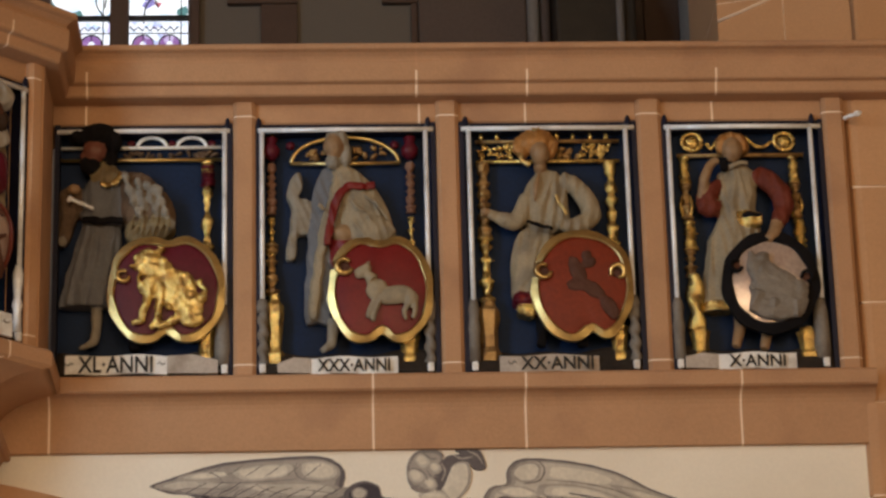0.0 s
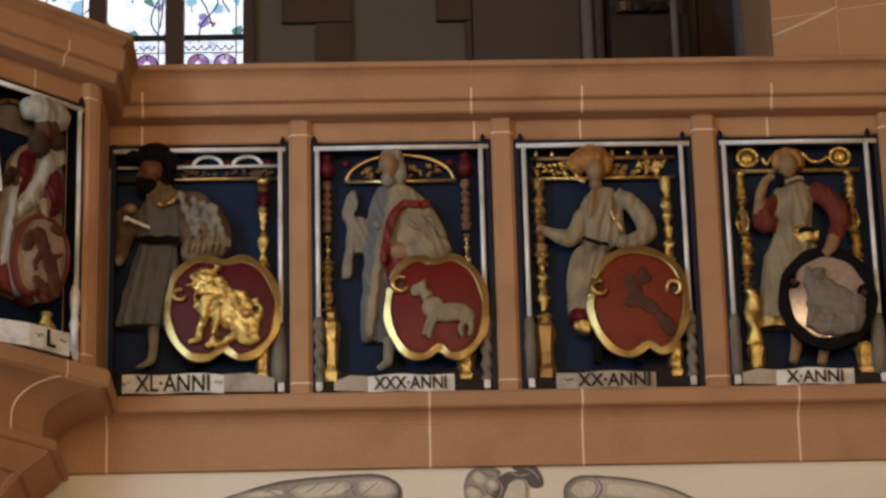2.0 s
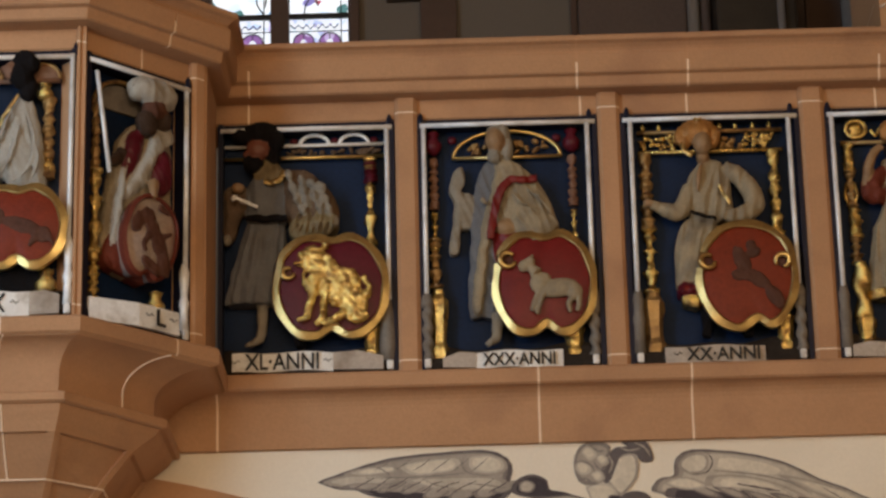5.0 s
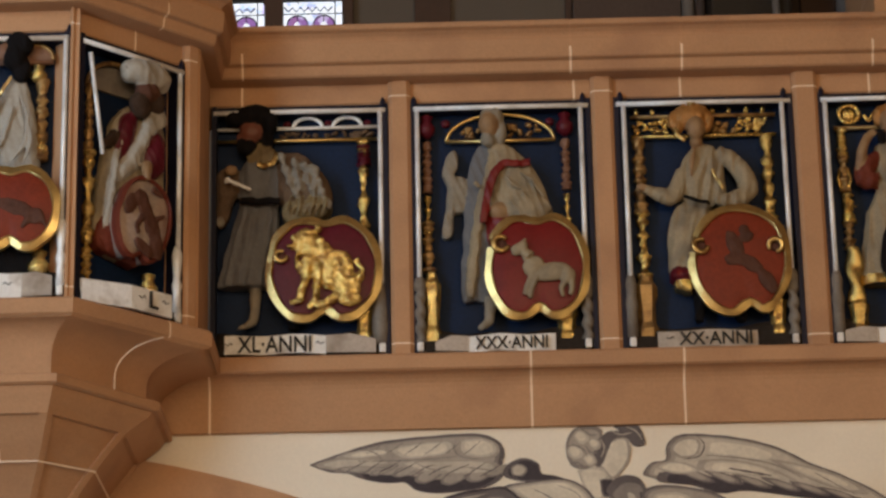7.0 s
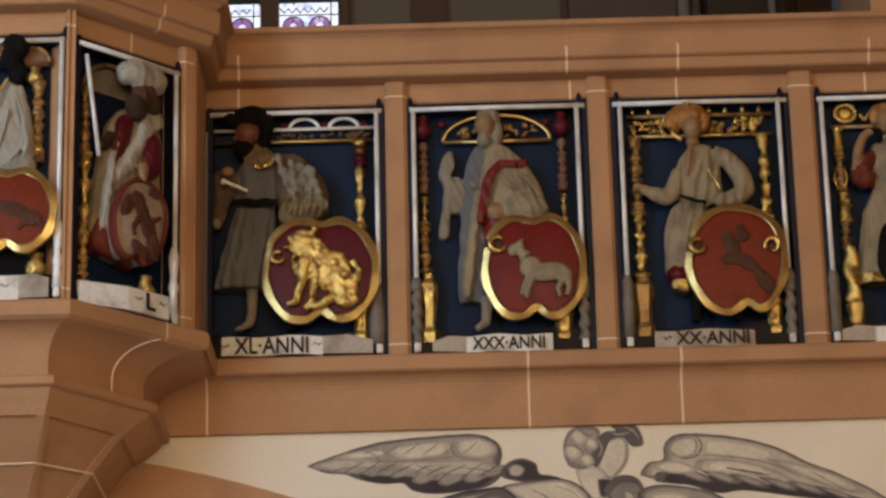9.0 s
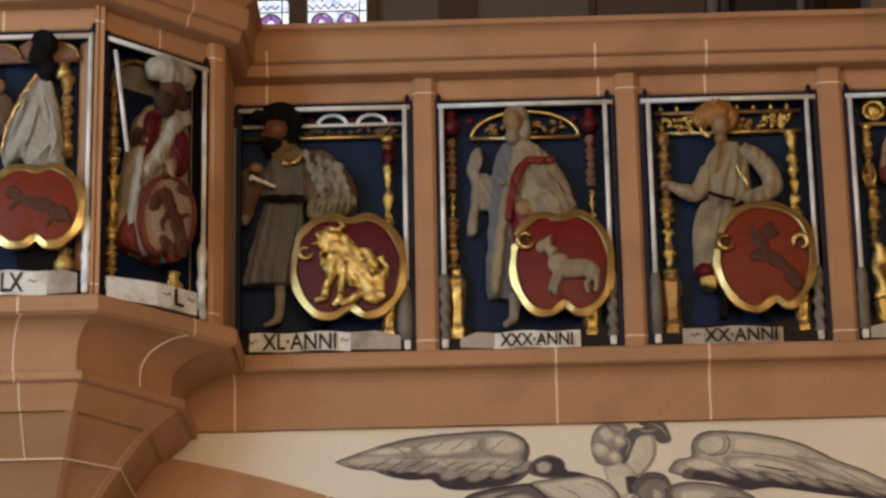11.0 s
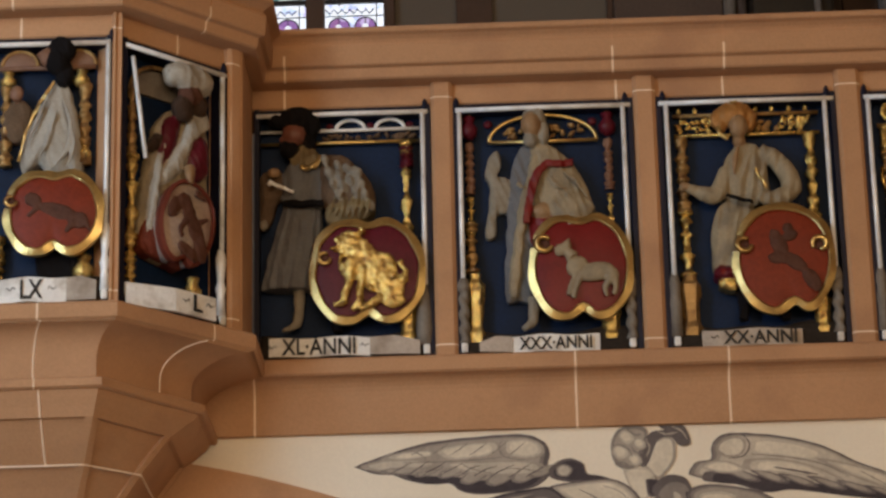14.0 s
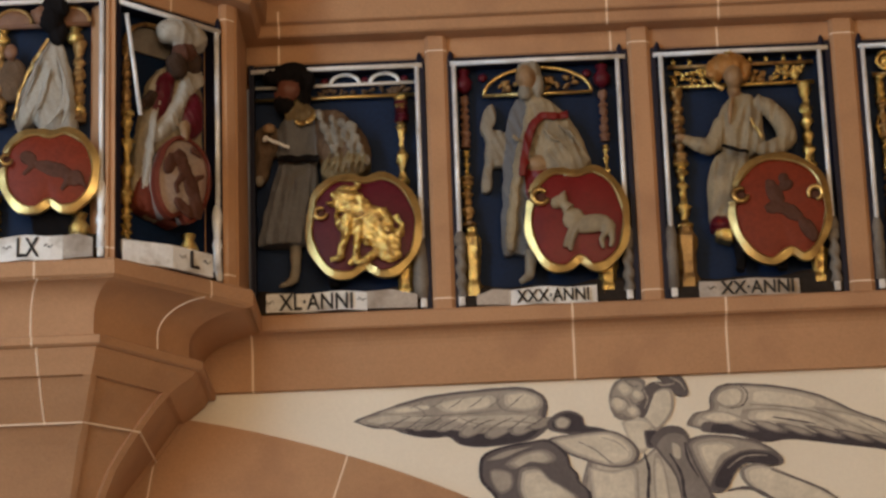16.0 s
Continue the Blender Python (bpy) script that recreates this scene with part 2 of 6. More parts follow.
# pillars between the panels, each a chamfered shaft
def pillar(d0, d1, seg, flip=False):
    a, b = Vector(PLAN[seg]), Vector(PLAN[seg + 1])
    t = (b - a).normalized()
    n = Vector((t.y, -t.x))
    bm = bmesh.new()
    w = d1 - d0
    prof = [(0, -0.14), (0, -0.016), (0.016, 0.0), (w - 0.016, 0.0), (w, -0.016), (w, -0.14)]
    for z0, z1, m in ((SILL - 0.001, 5.095, 0), (5.095, 5.103, 1), (5.103, 6.213, 0), (6.213, 6.221, 1), (6.221, 6.287, 0)):
        k = -0.002 if m else 0.0
        lo, hi = [[bm.verts.new((*(a + t * (d0 + u) + n * (o + k)), z)) for u, o in prof] for z in (z0, z1)]
        for i in range(5):
            bm.faces.new((lo[i], lo[i + 1], hi[i + 1], hi[i])).material_index = m
        bm.faces.new(lo).material_index = m
        bm.faces.new(hi).material_index = m
    part("pillar", bm, [SANDSTONE, MORTAR], gallery)


for x0, x1 in ((-0.332, -0.237), (0.541, 0.637), (1.410, 1.517), (2.222, 2.318)):
    pillar(x0 - BAY_R, x1 - BAY_R, 5)
OB = OBX * math.sqrt(2)
pillar(0.003, 0.035, 3)
pillar(OB - 0.075, OB - 0.003, 3)
pillar(2.0 - 2 * OBX - 0.025, 2.0 - 2 * OBX - 0.003, 2)
pillar(0.003, 0.11, 2)
# plain stone between pillars where no panel is seen, and the return of the bay
part("return_stone", sweep(bmesh.new(), [(BAY_R, BAY_K), (BAY_R, 0.02)], [(-0.2, SILL - 0.001), (-0.004, SILL - 0.001), (-0.004, 6.287), (-0.2, 6.287)]), SANDSTONE, gallery)
part("return_stone", sweep(bmesh.new(), [(BAY_L, 0.02), (BAY_L, BAY_K), (BAY_L + OBX, BAY_F)], [(-0.2, SILL - 0.001), (-0.03, SILL - 0.001), (-0.03, 6.287), (-0.2, 6.287)]), SANDSTONE, gallery)
# back of the parapet
part("parapet_back", sweep(bmesh.new(), [(BAY_R, 0.0), (2.36, 0.0)], [(-0.34, 4.735), (-0.145, 4.735), (-0.145, 6.29), (-0.34, 6.29)]), SANDSTONE, gallery)
part("parapet_back", sweep(bmesh.new(), PLAN[1:5], [(-0.34, 5.0), (-0.145, 5.0), (-0.145, 6.29), (-0.34, 6.29)]), SANDSTONE, gallery)

# underside of the bay: coved band, fillet and faceted corbel with sunk panels, running down into a pier
corbel = tagged(new("bay_corbel"), "faceted sandstone corbel with sunk panels under the gallery bay", "corbel", kind="structure")
MID = (BAY_L + BAY_R) / 2


def bay_ring(corner, end, z):
    """The bay's outline at a height, from the corner of its front and the end of its slanting side."""
    right = [corner, end, (end[0], 0.05)]
    left = [(2 * MID - q[0], q[1]) for q in right[::-1]]
    return [Vector((*q, z)) for q in left + right]


def bay_face(rings, f):
    bm = bmesh.new()
    prev = None
    for r in rings:
        cur = [bm.verts.new(r[f]), bm.verts.new(r[f + 1])]
        if prev:
            bm.faces.new((prev[0], prev[1], cur[1], cur[0]))
        prev = cur
    return bm


def between(a, b, q):
    return tuple(u + (v - u) * q for u, v in zip(a, b))


# coved band: from under the sill lip in to the fillet
LIP_C, LIP_E, COVE_C, COVE_E = (-1.541, -0.905), (-1.055, -0.419), (-1.634, -0.795), (-1.312, -0.370)
BAND_RINGS = [bay_ring((-1.70, -0.60), (-1.45, -0.35), 4.9655), bay_ring(LIP_C, LIP_E, 4.9655)]
for a in range(10, 91, 10):
    q = math.sin(radians(a))
    BAND_RINGS.append(bay_ring(between(LIP_C, COVE_C, q), between(LIP_E, COVE_E, q), 4.964 - 0.135 * (1 - math.cos(radians(a)))))
BAND_RINGS.append(bay_ring(COVE_C, COVE_E, 4.742))
FIL_C, FIL_E = (-1.600, -0.862), (-1.252, -0.420)
IN_C, IN_E = (-1.70, -0.62), (-1.42, -0.36)
FILLET_RINGS = [bay_ring(IN_C, IN_E, 4.7485), bay_ring(between(FIL_C, IN_C, 0.05), between(FIL_E, IN_E, 0.05), 4.7485), bay_ring(FIL_C, FIL_E, 4.742), bay_ring(FIL_C, FIL_E, 4.713), bay_ring(between(FIL_C, IN_C, 0.05), between(FIL_E, IN_E, 0.05), 4.7065), bay_ring(IN_C, IN_E, 4.7065)]
for f in range(5):
    smooth(part("band_stone", bay_face(BAND_RINGS, f), SANDSTONE, corbel))
    part("fillet_stone", bay_face(FILLET_RINGS, f), SANDSTONE, corbel)
for rings, f, q in ((BAND_RINGS[1:], 2, 0.735), (BAND_RINGS[1:], 3, 0.66), (FILLET_RINGS[1:5], 2, 0.735)):
    line = [r[f] + (r[f + 1] - r[f]) * q for r in rings]
    part("mortar_joint", tube(bmesh.new(), line, 0.0042, 6), MORTAR, corbel)

# corner, end of the slanting side and height of the corbel's outline, downwards
CORB = [((-1.618, -0.838), (-1.280, -0.418), 4.708), ((-1.624, -0.825), (-1.298, -0.424), 4.680), ((-1.634, -0.805), (-1.340, -0.438), 4.645), ((-1.644, -0.788), (-1.385, -0.450), 4.607),
        ((-1.670, -0.720), (-1.445, -0.462), 4.525), ((-1.697, -0.650), (-1.499, -0.464), 4.451), ((-1.724, -0.585), (-1.553, -0.435), 4.385), ((-1.745, -0.530), (-1.601, -0.400), 4.320),
        ((-1.780, -0.440), (-1.670, -0.330), 4.190), ((-1.800, -0.380), (-1.710, -0.280), 4.0), ((-1.800, -0.380), (-1.710, -0.280), 0.0)]
CORB_RINGS = [bay_ring(*q) for q in CORB]


def facet(f, k0, k1, pull, edge):
    """One face of the corbel between two heights: its two border strips and its sunk field, or its whole face."""
    bm = bmesh.new()
    prev = None
    for r in CORB_RINGS[k0:k1]:
        a, b = r[f], r[f + 1]
        e = min(edge / max((b - a).length, 0.01), 0.48)
        n = Vector((-(b - a).y, (b - a).x, 0)).normalized()
        n = n if n.y > 0 or abs(n.y) < 1e-6 and n.x * (a.x - MID) < 0 else -n
        k = n * pull
        cols = [a, a + (b - a) * e, a + (b - a) * e + k, b + (a - b) * e + k, b + (a - b) * e, b] if edge else [a, b]
        cur = [bm.verts.new(p) for p in cols]
        if prev:
            for j in range(len(cols) - 1):
                bm.faces.new((prev[j], prev[j + 1], cur[j + 1], cur[j]))
        prev = cur
    return bm


for f in range(5):
    part("corbel_face", facet(f, 3, 11, 0.020, 0.030), SANDSTONE, corbel)
    part("corbel_head", facet(f, 0, 4, 0.0, 0), SANDSTONE, corbel)
    r0, r1 = CORB_RINGS[3], bay_ring((-1.66, -0.74), (-1.42, -0.41), 4.6065)
    bm = bmesh.new()
    bm.faces.new([bm.verts.new(q - Vector((0, 0, 0.0005))) for q in (r0[f], r0[f + 1], r1[f + 1], r1[f])])
    part("corbel_soffit", bm, SANDSTONE, corbel)
for k in (5, 8):
    ring = CORB_RINGS[k]
    bm = bmesh.new()
    for a, b in zip(ring, ring[1:]):
        tube(bm, [a, b], 0.0042, 6)
    part("mortar_joint", bm, MORTAR, corbel)
bm = bmesh.new()
tube(bm, [(-1.850, r[2].y - 0.001, r[2].z) for r in CORB_RINGS[:4]], 0.0045, 6)
tube(bm, [(-1.850, r[2].y + 0.019, r[2].z) for r in CORB_RINGS[3:6]], 0.0045, 6)
part("mortar_joint", bm, MORTAR, corbel)

# plaster wall under the gallery, with the stone arch
ARCH_C, ARCH_R = (-2.40, -0.50), 5.228
part_wall = tagged(link("wall_under_gallery", boxed(-6.0, 8.0, 0.06, 0.35, 0.0, 4.76), PLASTER), "cream plastered wall under the gallery", "wall", kind="structure")
arch = tagged(new("stone_arch"), "pink sandstone arch of long voussoirs over plaster wall", "arch", kind="structure")
ARCH_JOINTS = [0.0, 10.2, 18.9, 27.0, 35.0, 43.0]
for a0, a1 in zip(ARCH_JOINTS, ARCH_JOINTS[1:]):
    g = 0.05
    o = [(ARCH_C[0] + r * math.sin(radians(a)), ARCH_C[1] + r * math.cos(radians(a))) for r, span in ((ARCH_R, (a0 + g, a1 - g)), (ARCH_R - 0.62, (a1 - g, a0 + g))) for a in [span[0] + (span[1] - span[0]) * i / 6 for i in range(7)]]
    part("voussoir", slab(bmesh.new(), o, 0.03, 0.08), SANDSTONE, arch)
o = arc(*ARCH_C, ARCH_R - 0.002, ARCH_R - 0.002, 90, 47, 30) + arc(*ARCH_C, ARCH_R - 0.61, ARCH_R - 0.61, 47, 90, 30)
part("mortar_bed", slab(bmesh.new(), o, 0.033, 0.075), MORTAR, arch)

# church shell around the viewer
for nm, dims, m in (("floor", (-13.2, 13.2, -21.2, 6.2, -0.2, 0.0), FLOOR_STONE), ("ceiling", (-13.2, 13.2, -21.2, 6.2, 15.0, 15.2), CHURCH_STONE),
                    ("wall_west", (-6.4, -6.2, -21.2, 6.2, 0.0, 15.0), CHURCH_STONE), ("wall_east", (13.0, 13.2, -21.2, 6.2, 0.0, 15.0), CHURCH_STONE)):
    tagged(link(nm, boxed(*dims), m), {"floor": "worn stone church floor", "ceiling": "brown stone church vault"}.get(nm, "brown stone church wall"), nm.split("_")[0], kind="structure")
bm = bmesh.new()
xs = [-6.2]
for wx, wz in NAVE_WINDOWS:
    xs += [wx - 1.1, wx + 1.1]
xs.append(13.0)
for i in range(0, len(xs), 2):
    box(bm, xs[i], xs[i + 1], -21.2, -21.0, 0, 15)
for wx, wz in NAVE_WINDOWS:
    box(bm, wx - 1.1, wx + 1.1, -21.2, -21.0, 0, wz)
    box(bm, wx - 1.1, wx + 1.1, -21.2, -21.0, wz + 9.0, 15)
tagged(link("wall_south", bm, CHURCH_STONE), "brown stone church wall with tall window openings", "wall", kind="structure")

# outer wall behind the gallery; the gallery's shade is in its dark base colours
Y = 4.0
bm = bmesh.new()
box(bm, -13.0, -2.55, Y, Y + 0.6, 0, 15)
box(bm, -0.70, 13.0, Y, Y + 0.6, 0, 15)
box(bm, -2.55, -0.70, Y, Y + 0.6, 0, 8.25)
box(bm, -2.55, -0.70, Y, Y + 0.6, 13.0, 15)
tagged(link("wall_north", bm, SHADED_PLASTER), "grey plastered outer church wall behind the gallery", "wall", kind="structure")
tagged(link("gallery_floor", boxed(-13.0, 13.0, 0.35, 4.0, 4.75, 4.95), SHADED_STONE), "stone gallery floor behind the parapet", "floor", kind="structure")

# ---- outer wall behind the gallery: traceried window, quoins, recess, pier ----
GLASS_GLOW = bpy.data.materials.new("stained_glass")
GLASS_GLOW.use_nodes = True
_n, _l = GLASS_GLOW.node_tree.nodes, GLASS_GLOW.node_tree.links
_n.remove(_n["Principled BSDF"])
_pos = _n.new("ShaderNodeNewGeometry")
_vor = _n.new("ShaderNodeTexVoronoi")
_vor.inputs["Scale"].default_value = 19.0
_l.new(_pos.outputs["Position"], _vor.inputs["Vector"])
_hs = _n.new("ShaderNodeValToRGB")
_hs.color_ramp.interpolation = "CONSTANT"
_stops = [(0.0, (0.95, 0.97, 1.0)), (0.46, (0.75, 0.86, 1.0)), (0.55, (0.30, 0.50, 0.72)), (0.60, (0.92, 0.94, 1.0)), (0.74, (0.10, 0.22, 0.22)), (0.79, (0.45, 0.10, 0.14)), (0.815, (0.93, 0.95, 1.0)), (0.95, (0.25, 0.22, 0.50))]
_e = _hs.color_ramp.elements
_e[0].position, _e[0].color = _stops[0][0], (*_stops[0][1], 1)
_e[1].position, _e[1].color = _stops[1][0], (*_stops[1][1], 1)
for _p, _c in _stops[2:]:
    _x = _e.new(_p)
    _x.color = (*_c, 1)
_sep = _n.new("ShaderNodeSeparateColor")
_l.new(_vor.outputs["Color"], _sep.inputs[0])
_l.new(_sep.outputs[0], _hs.inputs[0])
_em = _n.new("ShaderNodeEmission")
_em.inputs[1].default_value = 1.5
_l.new(_hs.outputs[0], _em.inputs[0])
_l.new(_em.outputs[0], _n["Material Output"].inputs[0])
PURPLE_GLASS = GLASS_GLOW.copy()
PURPLE_GLASS.name = "violet_glass"
for _x in PURPLE_GLASS.node_tree.nodes:
    if _x.bl_idname == "ShaderNodeValToRGB":
        for _k, _c in enumerate([(0.26, 0.13, 0.34), (0.34, 0.18, 0.42), (0.22, 0.12, 0.34), (0.42, 0.26, 0.48), (0.30, 0.18, 0.46), (0.2, 0.08, 0.24), (0.5, 0.4, 0.62), (0.28, 0.13, 0.3)]):
            _x.color_ramp.elements[_k].color = (*_c, 1)
    if _x.bl_idname == "ShaderNodeTexVoronoi":
        _x.inputs["Scale"].default_value = 22.0
PALE_GLASS = GLASS_GLOW.copy()
PALE_GLASS.name = "pale_glass"
for _x in PALE_GLASS.node_tree.nodes:
    if _x.bl_idname == "ShaderNodeValToRGB":
        for _k, _c in enumerate([(0.9, 0.93, 1.0), (0.8, 0.88, 1.0), (0.55, 0.65, 0.9), (0.92, 0.94, 1.0), (0.5, 0.55, 0.8), (0.55, 0.5, 0.7), (0.93, 0.95, 1.0), (0.6, 0.55, 0.8)]):
            _x.color_ramp.elements[_k].color = (*_c, 1)
    if _x.bl_idname == "ShaderNodeTexVoronoi":
        _x.inputs["Scale"].default_value = 34.0
BLUE_LEAD = mat("blue_border", (0.05, 0.06, 0.16), 0.5, 0, 0.2, 20, 80, 0.2)
LEAD = mat("lead", (0.02, 0.02, 0.022), 0.6, 0.3, 0.2, 20, 80, 0.2)

win = tagged(new("window_1"), "tall stained-glass church window with dark stone mullions", "window", kind="structure")
LIGHTS = [(-2.43, -2.08), (-1.98, -1.63), (-1.53, -1.176), (-1.07, -0.715)]
for x0, x1 in zip([-2.55] + [b for a, b in LIGHTS], [a for a, b in LIGHTS] + [-0.700]):
    bm = bmesh.new()
    sweep(bm, [(x0, 0.0), (x1, 0.0)], [(-4.10, 8.2505), (-4.0 + 0.0, 8.2505), (-4.0, 12.999), (-4.10, 12.999)]) if x1 - x0 < 0.03 else slab(bm, [(x0, 8.2505), (x1, 8.2505), (x1, 12.999), (x0, 12.999)], 4.02, 4.22)
    part("mullion", bm, SHADED_STONE, win)
for x0, x1 in LIGHTS:
    part("pane", boxed(x0 + 0.002, x1 - 0.002, 4.12, 4.13, 8.252, 8.513), PALE_GLASS, win, "white stained glass with blue border")
    wl = x1 - x0
    for k in (0.24, 0.68):
        o = [(x0 + wl * (k - 0.17), 8.253)] + arc(x0 + wl * k, 8.37, wl * 0.17, 0.05, 180, 0, 10) + [(x0 + wl * (k + 0.17), 8.253)]
        o = [o[-1]] + o[:-1]
        part("medallion", slab(bmesh.new(), o[::-1], 4.112, 4.1195), PURPLE_GLASS, win, "violet glass medallion")
    for k in (0.24, 0.68):
        o = arc(x0 + wl * k, 8.335, wl * 0.07, 0.045, 0, 360, 10)[:-1]
        part("medallion_core", slab(bmesh.new(), o, 4.106, 4.1115), PALE_GLASS, win, "pale glass at the heart of the medallion")
        bm = bmesh.new()
        tube(bm, [(x0 + wl * (k - 0.17), 4.109, 8.255), (x0 + wl * (k - 0.17), 4.109, 8.37)] + [(x, 4.109, z) for x, z in arc(x0 + wl * k, 8.37, wl * 0.17, 0.05, 180, 0, 10)] + [(x0 + wl * (k + 0.17), 4.109, 8.255)], 0.0045, 5)
        tube(bm, [(x0 + wl * k, 4.109, 8.255), (x0 + wl * k, 4.109, 8.42)], 0.003, 5)
        part("lead_lines", bm, LEAD, win)
    zig = [(x0 + wl * (0.02 + 0.80 * k / 12), 4.118, 8.465 + 0.014 * (-1) ** k) for k in range(13)]
    part("border_band", tube(bmesh.new(), zig, 0.006, 5), BLUE_LEAD, win)
    for z0, z1 in ((8.546, 9.2), (9.235, 10.0), (10.035, 11.0), (11.035, 12.99)):
        part("pane", boxed(x0 + 0.002, x1 - 0.002, 4.12, 4.13, z0, z1), GLASS_GLOW, win, "bright stained glass with coloured figures")
    for z in (8.5295, 9.2175, 10.0175, 11.0175):
        part("saddle_bar", boxed(x0 + 0.002, x1 - 0.002, 4.10, 4.14, z - 0.0155, z + 0.0155), LEAD, win)
    bm = bmesh.new()
    rnd = random.Random(int(x0 * 100))
    w = x1 - x0
    tube(bm, [(x0, 4.117, 8.435), (x1, 4.117, 8.435)], 0.004, 5)
    tube(bm, [(x0 + w * 0.87, 4.117, 8.255), (x0 + w * 0.87, 4.117, 9.2)], 0.004, 5)
    for k in range(5):
        a = Vector((x0 + rnd.random() * w, 4.117, 8.50 + 0.10 * k))
        tube(bm, bend([a, a + Vector((rnd.uniform(-0.1, 0.1), 0, 0.12)), a + Vector((rnd.uniform(-0.12, 0.12), 0, 0.26)), a + Vector((rnd.uniform(-0.1, 0.1), 0, 0.40))], 4), 0.005, 5)
    part("lead_lines", bm, LEAD, win)

# jambs, quoins and pilasters carry the gallery's shade in their colour
quoins = tagged(new("window_surround"), "brown stone jambs and toothed quoins beside plaster", "wall", kind="structure")
part("jamb", boxed(-0.698, -0.645, 3.93, 4.0, 4.96, 13.0, 0.01), SHADED_STONE, quoins)
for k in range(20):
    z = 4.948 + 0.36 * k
    part("quoin", boxed(-0.285 if k % 2 else -0.484, -0.070, 3.95, 4.0, z + 0.003, z + 0.357, 0.008), SHADED_STONE, quoins)
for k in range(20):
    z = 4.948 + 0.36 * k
    part("quoin", boxed(0.60 if k % 2 else 0.430, 0.640, 3.95, 4.0, z + 0.003, z + 0.357, 0.008), SHADED_STONE, quoins)
part("pilaster", boxed(0.642, 1.278, 3.90, 4.0, 4.96, 13.0, 0.015), SHADED_LILAC_STONE, quoins)
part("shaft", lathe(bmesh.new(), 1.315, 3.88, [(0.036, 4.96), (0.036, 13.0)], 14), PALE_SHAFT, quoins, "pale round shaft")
part("shaft", lathe(bmesh.new(), 1.388, 3.90, [(0.030, 4.96), (0.030, 13.0)], 14), SHADED_LILAC_STONE, quoins)
part("pilaster", boxed(1.86, 1.965, 3.86, 4.0, 4.96, 13.0, 0.015), SHADED_LILAC_STONE, quoins)
part("pilaster", boxed(1.967, 2.175, 3.84, 4.0, 4.96, 13.0, 0.015), SHADED_STONE, quoins)
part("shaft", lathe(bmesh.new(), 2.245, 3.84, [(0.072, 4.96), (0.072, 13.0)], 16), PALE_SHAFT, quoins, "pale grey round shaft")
part("pilaster", boxed(2.322, 2.9, 3.86, 4.0, 4.96, 13.0, 0.015), SHADED_STONE, quoins)

WOOD = mat("dark_timber", (0.03, 0.022, 0.016), 0.6, 0, 0.3, 9, 60, 0.3)
BRONZE = mat("dim_bronze", (0.10, 0.075, 0.04), 0.5, 0.4, 0.3, 20, 80, 0.3)
alt = thing("dark_cabinet", "dark carved wooden cabinet with dim ornaments on gallery floor", "cabinet", pose(0, 0, 4.95))
part("body", boxed(1.425, 1.855, 3.55, 3.99, 0.0, 5.0, 0.01), WOOD, alt)
part("ledge", boxed(1.41, 1.87, 3.45, 3.548, 3.0, 3.40, 0.02), WOOD, alt)
for x, h, m in ((1.50, 0.16, BRONZE), (1.58, 0.11, WOOD), (1.70, 0.07, WOOD)):
    part("ornament", lathe(bmesh.new(), x, 3.50, [(0.05, 3.421), (0.07, 3.421 + h * 0.3), (0.03, 3.421 + h * 0.6), (0.045, 3.421 + h * 0.8), (0.01, 3.421 + h)], 12), m, alt)
part("candle", lathe(bmesh.new(), 1.775, 3.42, [(0.022, 3.0), (0.022, 3.45), (0.006, 3.48)], 10), PALE_SHAFT, alt, "pale slim rod")

# pier beside the gallery, its vault springing and the engaged shaft
pier = tagged(new("pier"), "sandstone pier with pale joints and springing vault rib", "pier", kind="structure")
for k, (z0, z1) in enumerate([(4.96, 5.9), (5.9, 6.62), (6.62, 7.30), (7.30, 8.1), (8.1, 9.0), (9.0, 15.0)]):
    cut = [2.36, 2.20, 2.295, 2.295, 2.4, 2.3][k]
    for xa, xb in ((1.985, cut), (cut, 2.604)):
        f = lambda x: 1.25 + (x - 1.985) * (1.05 - 1.25) / 0.615
        o = [(xa + 0.003, f(xa)), (xb - 0.003, f(xb)), (xb - 0.003, 2.2), (xa + 0.003, 2.2)]
        bm = bmesh.new()
        lo, hi = [[bm.verts.new((x, y, z)) for x, y in o] for z in (z0 + 0.003, z1 - 0.003)]
        for i in range(4):
            bm.faces.new((lo[i], lo[(i + 1) % 4], hi[(i + 1) % 4], hi[i]))
        bm.faces.new(lo)
        bm.faces.new(hi)
        part("stone", bm, PIER_STONE, pier)
bm = bmesh.new()
lo, hi = [[bm.verts.new((x, y, z)) for x, y in ((1.989, 1.254), (2.600, 1.0555), (2.600, 2.19), (1.989, 2.19))] for z in (4.961, 14.99)]
for i in range(4):
    bm.faces.new((lo[i], lo[(i + 1) % 4], hi[(i + 1) % 4], hi[i]))
part("mortar_core", bm, MORTAR, pier)
part("stone", boxed(2.606, 3.8, 1.00, 2.2, 4.96, 15.0, 0.02), PIER_STONE, pier)
rib = [(1.99, 1.245, 7.205), (2.11, 1.208, 7.245), (2.223, 1.172, 7.285), (2.30, 1.145, 7.315)]
smooth(part("rib_joint", tube(bmesh.new(), [Vector(q) for q in rib], 0.008, 6), MORTAR, pier))

